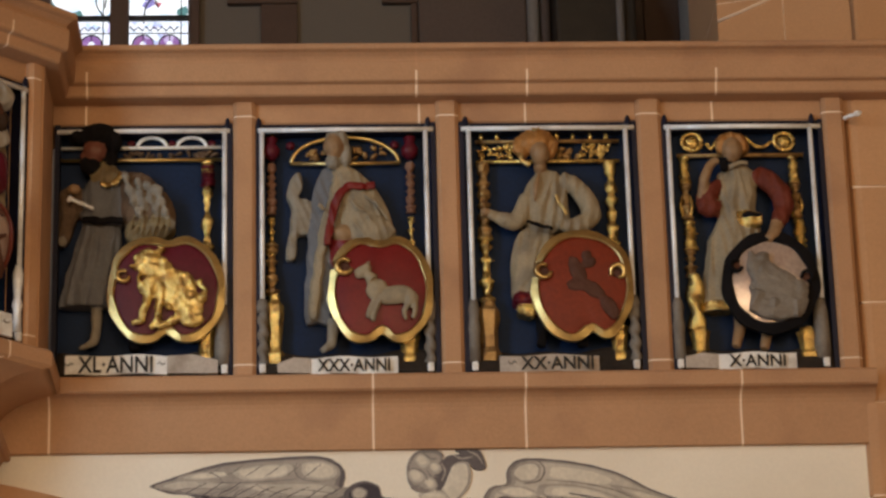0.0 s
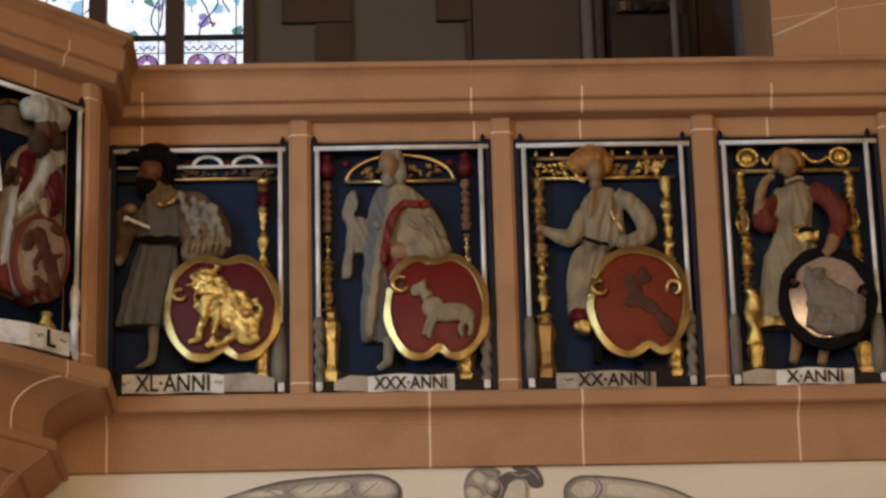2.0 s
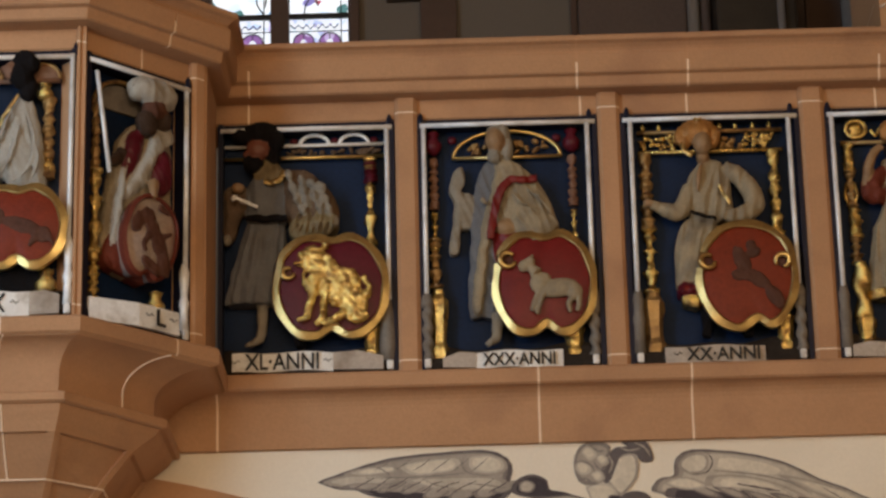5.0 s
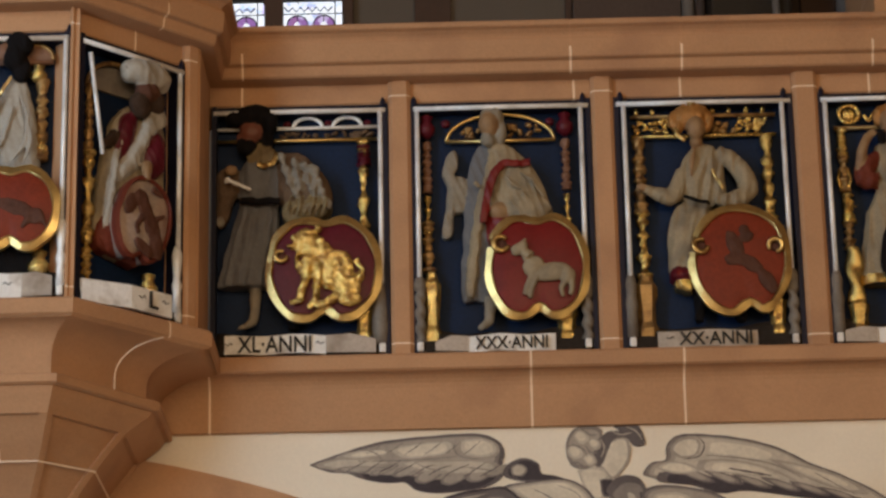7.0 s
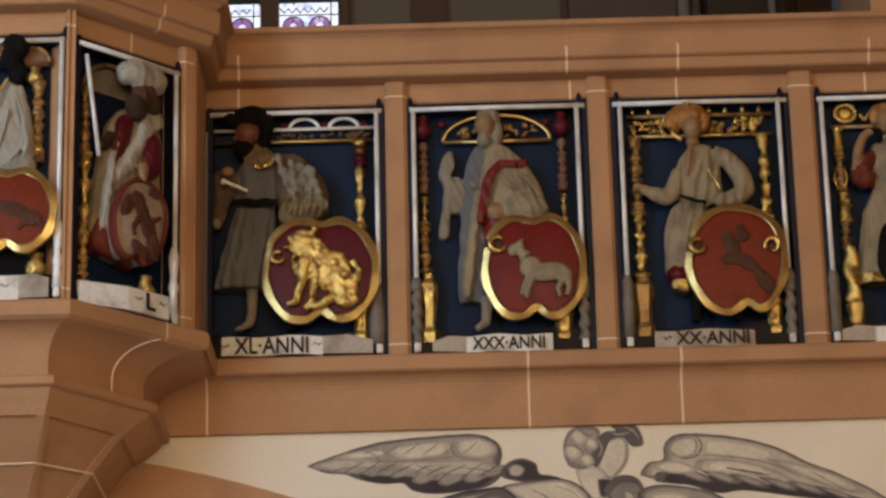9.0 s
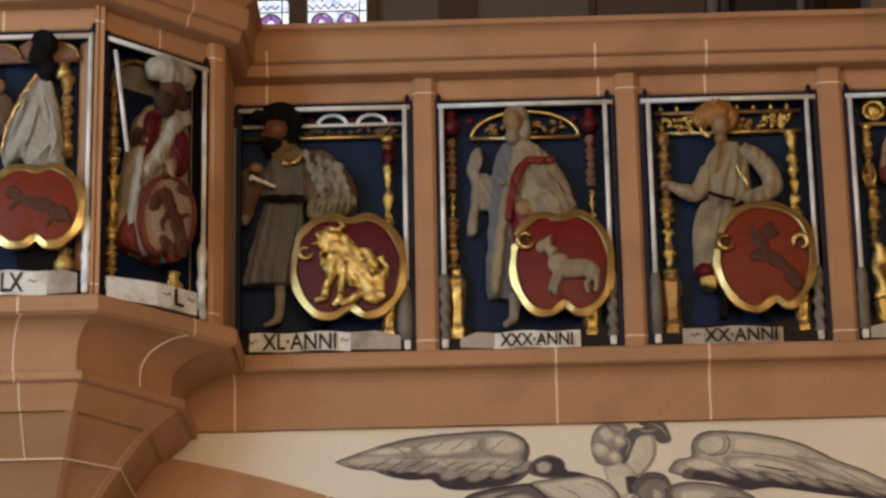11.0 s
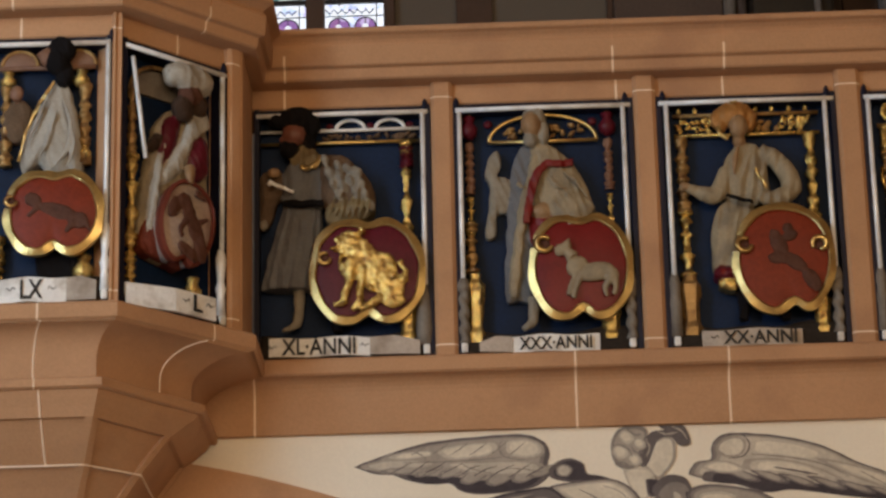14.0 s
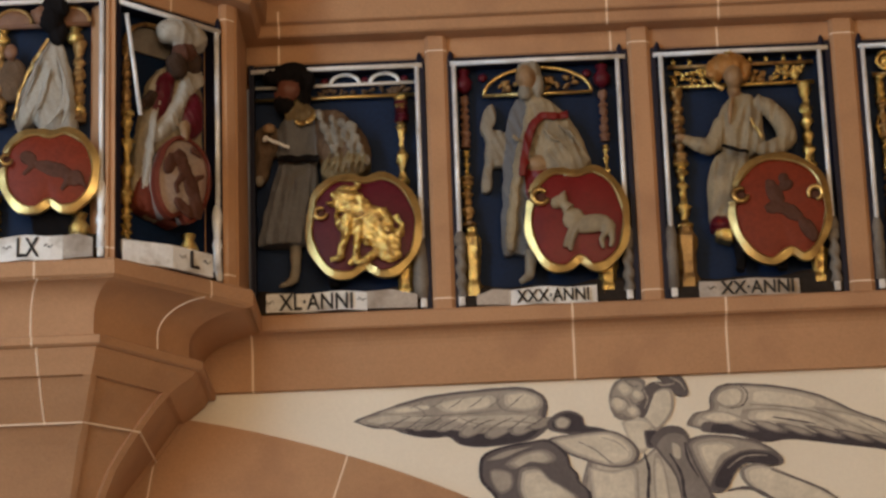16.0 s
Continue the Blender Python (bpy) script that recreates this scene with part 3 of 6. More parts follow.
# engaged shaft where the gallery front ends, under the cornice
shaft = tagged(new("engaged_shaft"), "squared sandstone pier shaft at the end of the gallery front", "column", kind="structure")
for z0, z1 in ((0.0, 3.6), (3.608, 4.50), (4.508, 4.905), (4.913, 5.35), (5.358, 5.875), (5.883, 6.284)):
    x0, y0 = (2.312, 0.015) if z0 < 4.6 else (2.325, 0.030)
    bm = bmesh.new()
    prof = [(x0 + 0.002, 0.30), (x0, y0 + 0.04), (x0 + 0.012, y0 + 0.012), (x0 + 0.05, y0), (3.6, y0 - 0.03), (3.6, 0.30)]
    lo, hi = [[bm.verts.new((x, y, z)) for x, y in prof] for z in (z0, z1)]
    for i in range(6):
        bm.faces.new((lo[i], lo[(i + 1) % 6], hi[(i + 1) % 6], hi[i]))
    bm.faces.new(lo)
    bm.faces.new(hi)
    part("drum", bm, PIER_STONE, shaft)
for z in (3.604, 4.504, 4.909, 5.354, 5.879):
    x0, y0 = (2.312, 0.015) if z < 4.6 else (2.325, 0.030)
    part("mortar_joint", boxed(x0 + 0.012, 3.59, y0 + 0.004, 0.29, z - 0.0045, z + 0.0045), MORTAR, shaft)
course("cornice_stone", [(2.36, 0.0), (3.6, 0.0)], CORNICE, [], gallery)
part("wall_return", boxed(3.61, 8.0, 0.02, 0.35, 4.77, 6.28), PIER_STONE, gallery)
hook = thing("wall_hook", "small pale metal bracket fixed at pillar edge", "bracket", pose(2.335, -0.03, 6.185))
part("stem", tube(bmesh.new(), [(-0.02, 0.03, 0.0), (0.0, 0.0, 0.0), (0.035, -0.03, -0.004)], 0.009, 8), SILVER, hook)
part("tip", ball(bmesh.new(), 0.03, -0.03, 0.0, 0.018, 0.014, 0.012), SILVER, hook)

from mathutils.bvhtree import BVHTree

# ---- colours of the reliefs ----
WHITE_PAINT = mat("white_plate", (0.78, 0.77, 0.76), 0.45, 0, 0.12, 14, 80, 0.4, (0.30, 0.25, 0.2), 0.7, 9)
BLACK_PAINT = mat("black_letters", (0.012, 0.011, 0.012), 0.6, 0, 0.2, 20, 80, 0.1)
RED = mat("red_paint", (0.15, 0.010, 0.010), 0.40, 0, 0.25, 8, 70, 0.2, (0.09, 0.008, 0.012), 0.6, 5, spec=0.25)
RED_BROWN = mat("rust_paint", (0.185, 0.026, 0.010), 0.5, 0, 0.3, 7, 60, 0.2, (0.11, 0.022, 0.012), 0.7, 7, spec=0.2)
CRIMSON = mat("crimson_paint", (0.085, 0.006, 0.014), 0.42, 0, 0.25, 8, 60, 0.2, spec=0.25)
ROBE = mat("pale_robe", (0.285, 0.228, 0.148), 0.62, 0, 0.2, 10, 70, 0.4, (0.13, 0.105, 0.08), 0.6, 8)
WHITE_ROBE = mat("whitish_robe", (0.35, 0.325, 0.285), 0.6, 0, 0.2, 10, 70, 0.4, (0.20, 0.17, 0.14), 0.6, 9)
PALE_GREY = mat("pale_grey_paint", (0.235, 0.205, 0.162), 0.62, 0, 0.2, 10, 70, 0.4, (0.12, 0.105, 0.09), 0.6, 8)
OLIVE = mat("olive_straw_paint", (0.20, 0.150, 0.075), 0.6, 0.1, 0.25, 14, 80, 0.5, (0.10, 0.07, 0.04), 0.7, 12)
GREY_CLOTH = mat("grey_cloth", (0.128, 0.130, 0.142), 0.7, 0, 0.2, 10, 70, 0.4, (0.10, 0.09, 0.085), 0.5, 8)
BROWN_FUR = mat("brown_cloth", (0.13, 0.085, 0.055), 0.8, 0, 0.3, 14, 90, 0.6, (0.05, 0.03, 0.02), 0.6, 12, spec=0.15)
DARK_FUR = mat("dark_brown_paint", (0.045, 0.027, 0.019), 0.8, 0, 0.3, 14, 90, 0.5, spec=0.15)
DARK = mat("black_cloth", (0.008, 0.007, 0.008), 0.85, 0, 0.3, 12, 80, 0.4, spec=0.1)
TAN = mat("golden_brown_paint", (0.27, 0.165, 0.085), 0.5, 0, 0.2, 14, 60, 0.3, (0.17, 0.09, 0.045), 0.6, 12)
RUDDY = mat("ruddy_paint", (0.15, 0.052, 0.034), 0.5, 0, 0.2, 14, 60, 0.3, (0.12, 0.04, 0.025), 0.6, 12)
FLESH = mat("carved_flesh_tone", (0.20, 0.10, 0.06), 0.55, 0, 0.2, 14, 60, 0.3, (0.13, 0.06, 0.04), 0.6, 10)
EARTH = mat("dark_ground", (0.030, 0.023, 0.019), 0.85, 0, 0.3, 9, 60, 0.5, spec=0.1)
STRAW = mat("straw_hair", (0.34, 0.16, 0.045), 0.45, 0.3, 0.25, 18, 90, 0.6, (0.16, 0.06, 0.02), 0.6, 14)
GREY_STONE = mat("grey_plinth", (0.19, 0.165, 0.14), 0.6, 0.1, 0.25, 12, 70, 0.5, (0.11, 0.09, 0.075), 0.6, 10)
PINK_WHITE = mat("worn_pink_white", (0.56, 0.45, 0.39), 0.16, 0.45, 0.25, 8, 60, 0.4, (0.30, 0.18, 0.14), 0.65, 8)
WORN_PLATE = mat("dirty_plate", (0.42, 0.36, 0.31), 0.5, 0, 0.2, 12, 70, 0.4, (0.20, 0.15, 0.11), 0.7, 8)
BROWN_BEAST = mat("worn_brown", (0.085, 0.036, 0.024), 0.65, 0, 0.3, 10, 60, 0.4, spec=0.15)
RUST_CLOTH = mat("rust_cloth", (0.125, 0.026, 0.015), 0.6, 0, 0.3, 9, 60, 0.3, spec=0.2)


def word(text, parent, x0, x1, z0, z1, y, material, name="lettering"):
    """Flat raised letters fitted between x0..x1 and z0..z1."""
    c = bpy.data.curves.new("letters", "FONT")
    c.body, c.extrude, c.offset, c.resolution_u = text, 0.02, 0.014, 3
    tmp = bpy.data.objects.new("letters", c)
    scene.collection.objects.link(tmp)
    me = bpy.data.meshes.new_from_object(tmp.evaluated_get(bpy.context.evaluated_depsgraph_get()))
    bpy.data.objects.remove(tmp)
    bm = bmesh.new()
    bm.from_mesh(me)
    xs, ys = [v.co.x for v in bm.verts], [v.co.y for v in bm.verts]
    for v in bm.verts:
        a, b = (v.co.x - min(xs)) / (max(xs) - min(xs)), (v.co.y - min(ys)) / (max(ys) - min(ys))
        v.co = Vector((x0 + a * (x1 - x0), y - v.co.z * 0.15, z0 + b * (z1 - z0)))
    return part(name, bm, material, parent, "black painted capital letters")


def fluted(bm, x, y, z0, z1, r, turns=3.0, sides=12, mi=0):
    """A twisted little column."""
    n = 26
    rings = []
    for i in range(n + 1):
        t = i / n
        rings.append([bm.verts.new((x + r * (1 + 0.28 * math.cos(2 * (k * math.tau / sides) + turns * math.tau * t)) * math.cos(k * math.tau / sides),
                                    y + r * (1 + 0.28 * math.cos(2 * (k * math.tau / sides) + turns * math.tau * t)) * math.sin(k * math.tau / sides), z0 + (z1 - z0) * t)) for k in range(sides)])
    for q, w in zip(rings, rings[1:]):
        for k in range(sides):
            bm.faces.new((q[k], q[(k + 1) % sides], w[(k + 1) % sides], w[k])).material_index = mi
    bm.faces.new(rings[0]).material_index = mi
    bm.faces.new(rings[-1]).material_index = mi
    return bm


def baluster(bm, x, y, z0, z1, r, beads):
    """A turned candelabrum column: beads of (share of height, share of radius)."""
    pts = bend([(r * b * 0.90, z0 + (z1 - z0) * a, 0) for a, b in beads], 5)
    lathe(bm, x, y, [(max(p[0], 0.003), p[1]) for p in pts], 16)
    for v in bm.verts:
        k = Vector((v.co.x * 70 + x * 13, v.co.y * 70, v.co.z * 55))
        v.co += Vector((noise.noise(k), noise.noise(k + Vector((5, 0, 0))), 0.5 * noise.noise(k + Vector((0, 5, 0))))) * r * 0.30
    return bm


BEADS_A = [(0, 0.9), (0.05, 1.0), (0.10, 0.5), (0.2, 0.55), (0.32, 1.0), (0.38, 0.6), (0.45, 0.35), (0.6, 0.6), (0.66, 0.9), (0.7, 0.4), (0.8, 0.45), (0.88, 0.9), (0.93, 0.6), (0.97, 1.0), (1, 0.9)]
BEADS_B = [(0, 1.0), (0.06, 0.8), (0.12, 1.0), (0.18, 0.55), (0.28, 0.95), (0.36, 0.5), (0.44, 0.85), (0.5, 0.5), (0.58, 0.95), (0.66, 0.55), (0.72, 0.9), (0.8, 0.45), (0.9, 0.85), (1, 0.8)]


def panel_frame(M, w, label, rod_l=None, rod_r=None, rod_low=0.34, h=1.14, posts=("plain", "plain"), rod_z=1.105):
    """The painted field of one relief: boards, rods, posts and the ground strip."""
    p = thing("relief_panel", label, "relief panel", M, "painted reliefs along the gallery front")
    part("backboard", boxed(0.0, w, 0.100, 0.143, 0.0, h), BLUE, p, "dark blue painted backboard")
    part("border", boxed(0.002, 0.024, 0.012, 0.099, 0.001, h - 0.001, 0.002), NAVY, p)
    part("border", boxed(w - 0.024, w - 0.002, 0.012, 0.099, 0.001, h - 0.001, 0.002), NAVY, p)
    part("border", boxed(0.025, w - 0.025, 0.030, 0.099, h - 0.035, h - 0.001, 0.002), NAVY, p)
    bm = bmesh.new()
    prof = [(0.098, 0.001), (0.008, 0.001), (0.012, 0.03), (0.03, 0.085), (0.06, 0.115), (0.098, 0.125)]
    n = 20
    rings = []
    for i in range(n + 1):
        x = 0.026 + (w - 0.052) * i / n
        hump = 1 + 0.12 * math.sin(7.0 * x + 3 * w) + 0.06 * math.sin(23 * x)
        rings.append([bm.verts.new((x, y, 0.001 + (z - 0.001) * hump)) for y, z in prof])
    for a, b in zip(rings, rings[1:]):
        for j in range(len(prof)):
            k = (j + 1) % len(prof)
            bm.faces.new((a[j], b[j], b[k], a[k]))
    bm.faces.new(rings[0])
    bm.faces.new(rings[-1])
    smooth(part("ground_strip", bm, EARTH, p, "dark brown carved ground"))
    smooth(part("top_rod", tube(bmesh.new(), [(0.012, 0.012, rod_z), (w * 0.5, 0.011, rod_z + 0.002), (w - 0.012, 0.012, rod_z)], 0.0105, 10), SILVER, p, "silvered rod"))
    for x, kind in ((rod_l, posts[0]), (rod_r, posts[1])):
        if x is None:
            continue
        smooth(part("side_rod", tube(bmesh.new(), [(x, 0.014, rod_low - 0.02), (x, 0.012, h * 0.6), (x, 0.014, rod_z + 0.01)], 0.0105, 10), SILVER, p, "silvered rod"))
        part("finial", lathe(bmesh.new(), x + (0.012 if x > w / 2 else -0.012), 0.02, [(0.012, rod_z + 0.005), (0.016, rod_z + 0.02), (0.010, rod_z + 0.05), (0.004, rod_z + 0.062)], 8), NAVY, p)
        bm = bmesh.new()
        if kind == "twist":
            fluted(bm, x, 0.02, 0.055, rod_low - 0.05, 0.021, 3.5)
            lathe(bm, x, 0.02, [(0.026, rod_low - 0.06), (0.028, rod_low - 0.03), (0.018, rod_low)], 10)
            smooth(part("post", bm, GREY_STONE, p, "twisted grey post"))
        elif kind == "cloth":
            pts = [(0.030, 0.055), (0.036, 0.12), (0.034, 0.2), (0.030, 0.27), (0.016, rod_low)]
            smooth(part("post", lathe(bm, x - 0.008, 0.03, pts, 10), GREY_STONE, p, "rough grey post"))
        elif kind == "thin":
            pts = [(0.020, 0.055), (0.016, 0.14), (0.022, 0.17), (0.014, 0.2), (0.020, 0.26), (0.022, 0.3), (0.012, rod_low)]
            smooth(part("post", lathe(bm, x, 0.02, pts, 10), SILVER, p, "silvered turned post"))
        else:
            pts = [(0.026, 0.055), (0.024, 0.17), (0.028, 0.2), (0.022, 0.24), (0.026, 0.29), (0.012, rod_low)]
            smooth(part("post", lathe(bm, x, 0.02, pts, 10), GREY_STONE, p, "grey turned post"))
        part("post_foot", boxed(x - 0.014, x + 0.014, 0.0, 0.034, 0.012, 0.054, 0.008), WHITE_PAINT, p)
    return p


def plate(p, x0, x1, z0, z1, text, tx0, tx1, tz0, tz1, curl=0.0, tail=None, fold=None, face=None):
    """The white inscription band at the foot of a relief, with its lettering."""
    bm = bmesh.new()
    n = 14
    rows = []
    for i in range(n + 1):
        t = i / n
        x = x0 + (x1 - x0) * t
        lift = curl * (2 * t - 1) ** 2
        wob = 0.004 * math.sin(9 * t + x0 * 20)
        yy = -0.010 + 0.012 * (2 * t - 1) ** 4
        if fold is not None:
            yy, wob = -0.055 + max(0.0, fold - x) * 0.30, 0.0
        rows.append([bm.verts.new((x, yy, z0 + wob + lift * 0)), bm.verts.new((x, yy + 0.004, z1 + wob - lift)), bm.verts.new((x, yy + 0.018, z1 + wob - lift)), bm.verts.new((x, yy + 0.018, z0 + wob))])
    for a, b in zip(rows, rows[1:]):
        for j in range(4):
            k = (j + 1) % 4
            bm.faces.new((a[j], b[j], b[k], a[k]))
    bm.faces.new(rows[0])
    bm.faces.new(rows[-1])
    board = part("inscription_band", bm, face or WHITE_PAINT, p, "white painted inscription band" if face is None else "dirty brownish inscription band")
    front = -0.012 if fold is None else -0.057
    word(text, board, tx0, tx1, tz0, tz1, front, BLACK_PAINT)
    # small scroll flourish beside the words
    for s, xe in ((1, tx1 + 0.02), (-1, tx0 - 0.02)):
        if x0 + 0.03 < xe < x1 - 0.03:
            zc = (tz0 + tz1) / 2
            part("flourish", tube(bmesh.new(), [(xe, front, zc), (xe + s * 0.008, front - 0.001, zc + 0.010), (xe + s * 0.02, front, zc - 0.004), (xe + s * 0.034, front, zc + 0.006)], 0.0022, 5), BLACK_PAINT, board)
    if tail:
        tb = bmesh.new()
        tx, tz = tail
        a = x1 if tx > x1 else x0
        slab(tb, [(a, z0 + 0.004), (tx, 0.012), (tx, tz), ((a + tx) / 2, z1 * 1.02), (a, z1 - 0.004)], -0.004, 0.012)
        part("band_end", tb, WORN_PLATE, p, "worn grey end of the band")
    return board


HEART = [(-0.93, 0.30), (-0.86, 0.62), (-0.55, 0.92), (-0.22, 0.96), (0.05, 0.90), (0.40, 0.97), (0.76, 0.72), (0.97, 0.30), (1.0, -0.12), (0.90, -0.58), (0.58, -0.92), (0.28, -0.97), (0.03, -0.80), (-0.24, -0.97), (-0.60, -0.92), (-0.88, -0.55), (-0.99, -0.12)]
ROUND = [(-0.95, 0.15), (-0.84, 0.55), (-0.52, 0.88), (-0.05, 1.0), (0.45, 0.90), (0.84, 0.60), (0.98, 0.10), (0.92, -0.38), (0.66, -0.80), (0.42, -0.93), (0.16, -0.80), (-0.20, -0.99), (-0.60, -0.85), (-0.90, -0.45), (-0.99, -0.08)]
OVAL = [(math.cos(a * math.tau / 16), math.sin(a * math.tau / 16)) for a in range(16)]


def fuse(bm, voxel):
    """The shapes in bm grown together into one carved skin, each face keeping its nearest colour."""
    bmesh.ops.recalc_face_normals(bm, faces=bm.faces)
    tree = BVHTree.FromBMesh(bm)
    bm.faces.ensure_lookup_table()
    colours = [f.material_index for f in bm.faces]
    me = bpy.data.meshes.new("blank")
    bm.to_mesh(me)
    bm.free()
    tmp = bpy.data.objects.new("blank", me)
    scene.collection.objects.link(tmp)
    mod = tmp.modifiers.new("fuse", "REMESH")
    mod.mode, mod.voxel_size = "VOXEL", voxel
    got = bpy.data.meshes.new_from_object(tmp.evaluated_get(bpy.context.evaluated_depsgraph_get()))
    bpy.data.objects.remove(tmp)
    out = bmesh.new()
    out.from_mesh(got)
    bpy.data.meshes.remove(got)
    bpy.data.meshes.remove(me)
    for f in out.faces:
        hit = tree.find_nearest(f.calc_center_median())
        f.material_index = colours[hit[2]] if hit[2] is not None else 0
    return out


def shield(M, cx, cz, rx, rz, shape, field, rim, label, scrolls=(), y=-0.012, tilt=0.0, rim_r=0.0135):
    """A carved tournament shield that leans against the figure."""
    sh = thing("shield", label, "shield", M @ pose(cx, y, cz, 0, tilt, 0), "heraldic shields before the reliefs")
    loop = [Vector((a * rx, b * rz)) for a, b in shape]
    line = bend([loop[-1]] + loop + [loop[0]], 4)[4:-1]
    out = [(p.x, p.y) for p in line]
    smooth(part("field", slab(bmesh.new(), out, -0.004, 0.06, 0, 0.020), field, sh))
    # the rim: a flat gilded band that slopes outwards, left off where a scroll cuts in
    band = [(-0.6, 0.022), (0.60, 0.016), (0.66, -0.013), (-0.35, -0.023), (-0.60, -0.018)]
    w = rim_r * 2.0
    n = len(out)
    free = [all((Vector(q) - Vector((sx, sz))).length > r * 1.15 or rim is DARK for sx, sz, r in scrolls) for q in out]
    bm = bmesh.new()
    rings = []
    for k in range(n):
        a, b = Vector(out[k - 1]), Vector(out[(k + 1) % n])
        t = (b - a).normalized()
        o = Vector((-t.y, t.x))
        o = o if o.dot(Vector(out[k])) > 0 else -o
        ww = w * (1 + 0.12 * math.sin(k * 0.9 + rx * 40))
        rings.append([bm.verts.new((out[k][0] + o.x * ww * u, v, out[k][1] + o.y * ww * u)) for u, v in band])
    for k in range(n):
        q = (k + 1) % n
        if free[k] and free[q]:
            for m in range(5):
                bm.faces.new((rings[k][m], rings[q][m], rings[q][(m + 1) % 5], rings[k][(m + 1) % 5]))
    bmesh.ops.delete(bm, geom=[v for v in bm.verts if not v.link_faces], context="VERTS")
    bmesh.ops.holes_fill(bm, edges=bm.edges, sides=6)
    part("rim", bm, rim, sh, "gilded raised rim" if rim is RIM_GOLD else "dark raised rim")
    for sx, sz, r in scrolls:
        # the edge curls forward into an open scroll
        base = math.degrees(math.atan2(sz, sx))
        pts = []
        for k in range(19):
            a = radians(base + 195 - 300 * k / 18)
            rr = r * (1.0 - 0.12 * k / 18)
            pts.append((sx + rr * math.cos(a), -0.026 - 0.008 * math.sin(math.pi * k / 18), sz + rr * math.sin(a)))
        bm = tube(bmesh.new(), pts, r * 0.34, 8, taper=[r * (0.42 - 0.16 * abs(2 * k / 18 - 1)) for k in range(19)])
        for f in bm.faces:
            f.smooth = True
        ball(bm, sx, -0.014, sz, r * 0.8, 0.010, r * 0.8, 1)
        part("scroll", bm, [rim, BROWN_BEAST], sh, "curled eye at the edge of the shield")
    return sh


def emblem(sh, material, blobs, limbs, name="emblem", rough=0.0, label="raised carved beast, much simplified", depth=0.022):
    """A raised plain shape on a shield: eggs (x, z, rx, rz, turn) and limbs (points, radius)."""
    bm = bmesh.new()
    for x, z, rx, rz, turn in blobs:
        ball(bm, x, -0.014 - depth, z, rx, depth, rz, turn=turn, u=14, v=9)
    for pts, r in limbs:
        line = [Vector((p[0], -0.016 - depth, p[1])) for p in pts]
        line = bend(line, 4) if len(line) > 2 else line
        tube(bm, line, r, 8, taper=[r * (1.15 - 0.45 * i / (len(line) - 1)) for i in range(len(line))], flat=min(1.0, depth / 0.018))
    if rough:
        for v in bm.verts:
            v.co += Vector((noise.noise(v.co * 45), noise.noise(v.co * 45 + Vector((7, 0, 0))), noise.noise(v.co * 45 + Vector((0, 7, 0))))) * rough
    return smooth(part(name, fuse(bm, 0.005), material, sh, label))


def drape(bm, rings, folds=9, amp=0.08, mi=0, sides=40, y=0.055, swirl=0.0, seed=0.0):
    """Cloth hung round the body: rings of (x, z, half width, half depth), from the top down."""
    rows = []
    n = len(rings)
    fine = []
    for i in range(n - 1):
        for k in range(3):
            t = k / 3
            fine.append([a + (b - a) * t for a, b in zip(rings[i], rings[i + 1])])
    fine.append(list(rings[-1]))
    for i, (x, z, rx, ry) in enumerate(fine):
        t = i / (len(fine) - 1)
        row = []
        for k in range(sides):
            a = k * math.tau / sides
            f = 1 + amp * (0.3 + 0.7 * t) * (math.sin(folds * a + swirl * t + seed) + 0.45 * math.sin(folds * 1.7 * a + 1.3 + seed))
            row.append(bm.verts.new((x + rx * math.cos(a) * f, y + ry * math.sin(a) * f, z)))
        rows.append(row)
    for q, w in zip(rows, rows[1:]):
        for k in range(sides):
            bm.faces.new((q[k], q[(k + 1) % sides], w[(k + 1) % sides], w[k])).material_index = mi
    bm.faces.new(rows[0]).material_index = mi
    bm.faces.new(rows[-1]).material_index = mi
    return bm


def cloth(bm, points, y=0.04, thick=0.045, mi=0):
    """A piece of dress carved in low relief, from its outline (x, z)."""
    P = [Vector((*q, 0)) for q in points]
    loop = bend([P[-1]] + P + [P[0], P[1]], 5)[5:-6]
    return slab(bm, [(q.x, q.y) for q in loop], y, 0.098, mi, thick)


def limb(bm, pts, radii, mi=0, sides=12, puff=0.0):
    line = bend([Vector(p) for p in pts], 5)
    m = len(radii) - 1
    tp = []
    for i in range(len(line)):
        q = i / (len(line) - 1) * m
        k = min(int(q), m - 1)
        tp.append((radii[k] + (radii[k + 1] - radii[k]) * (q - k)) * (1 + puff * math.sin(i * 2.1)))
    return tube(bm, line, 0.01, sides, mi, taper=tp)


def sash(bm, pts, r, mi, flat=0.5):
    return tube(bm, bend([Vector(p) for p in pts], 5), r, 8, mi, flat=flat)


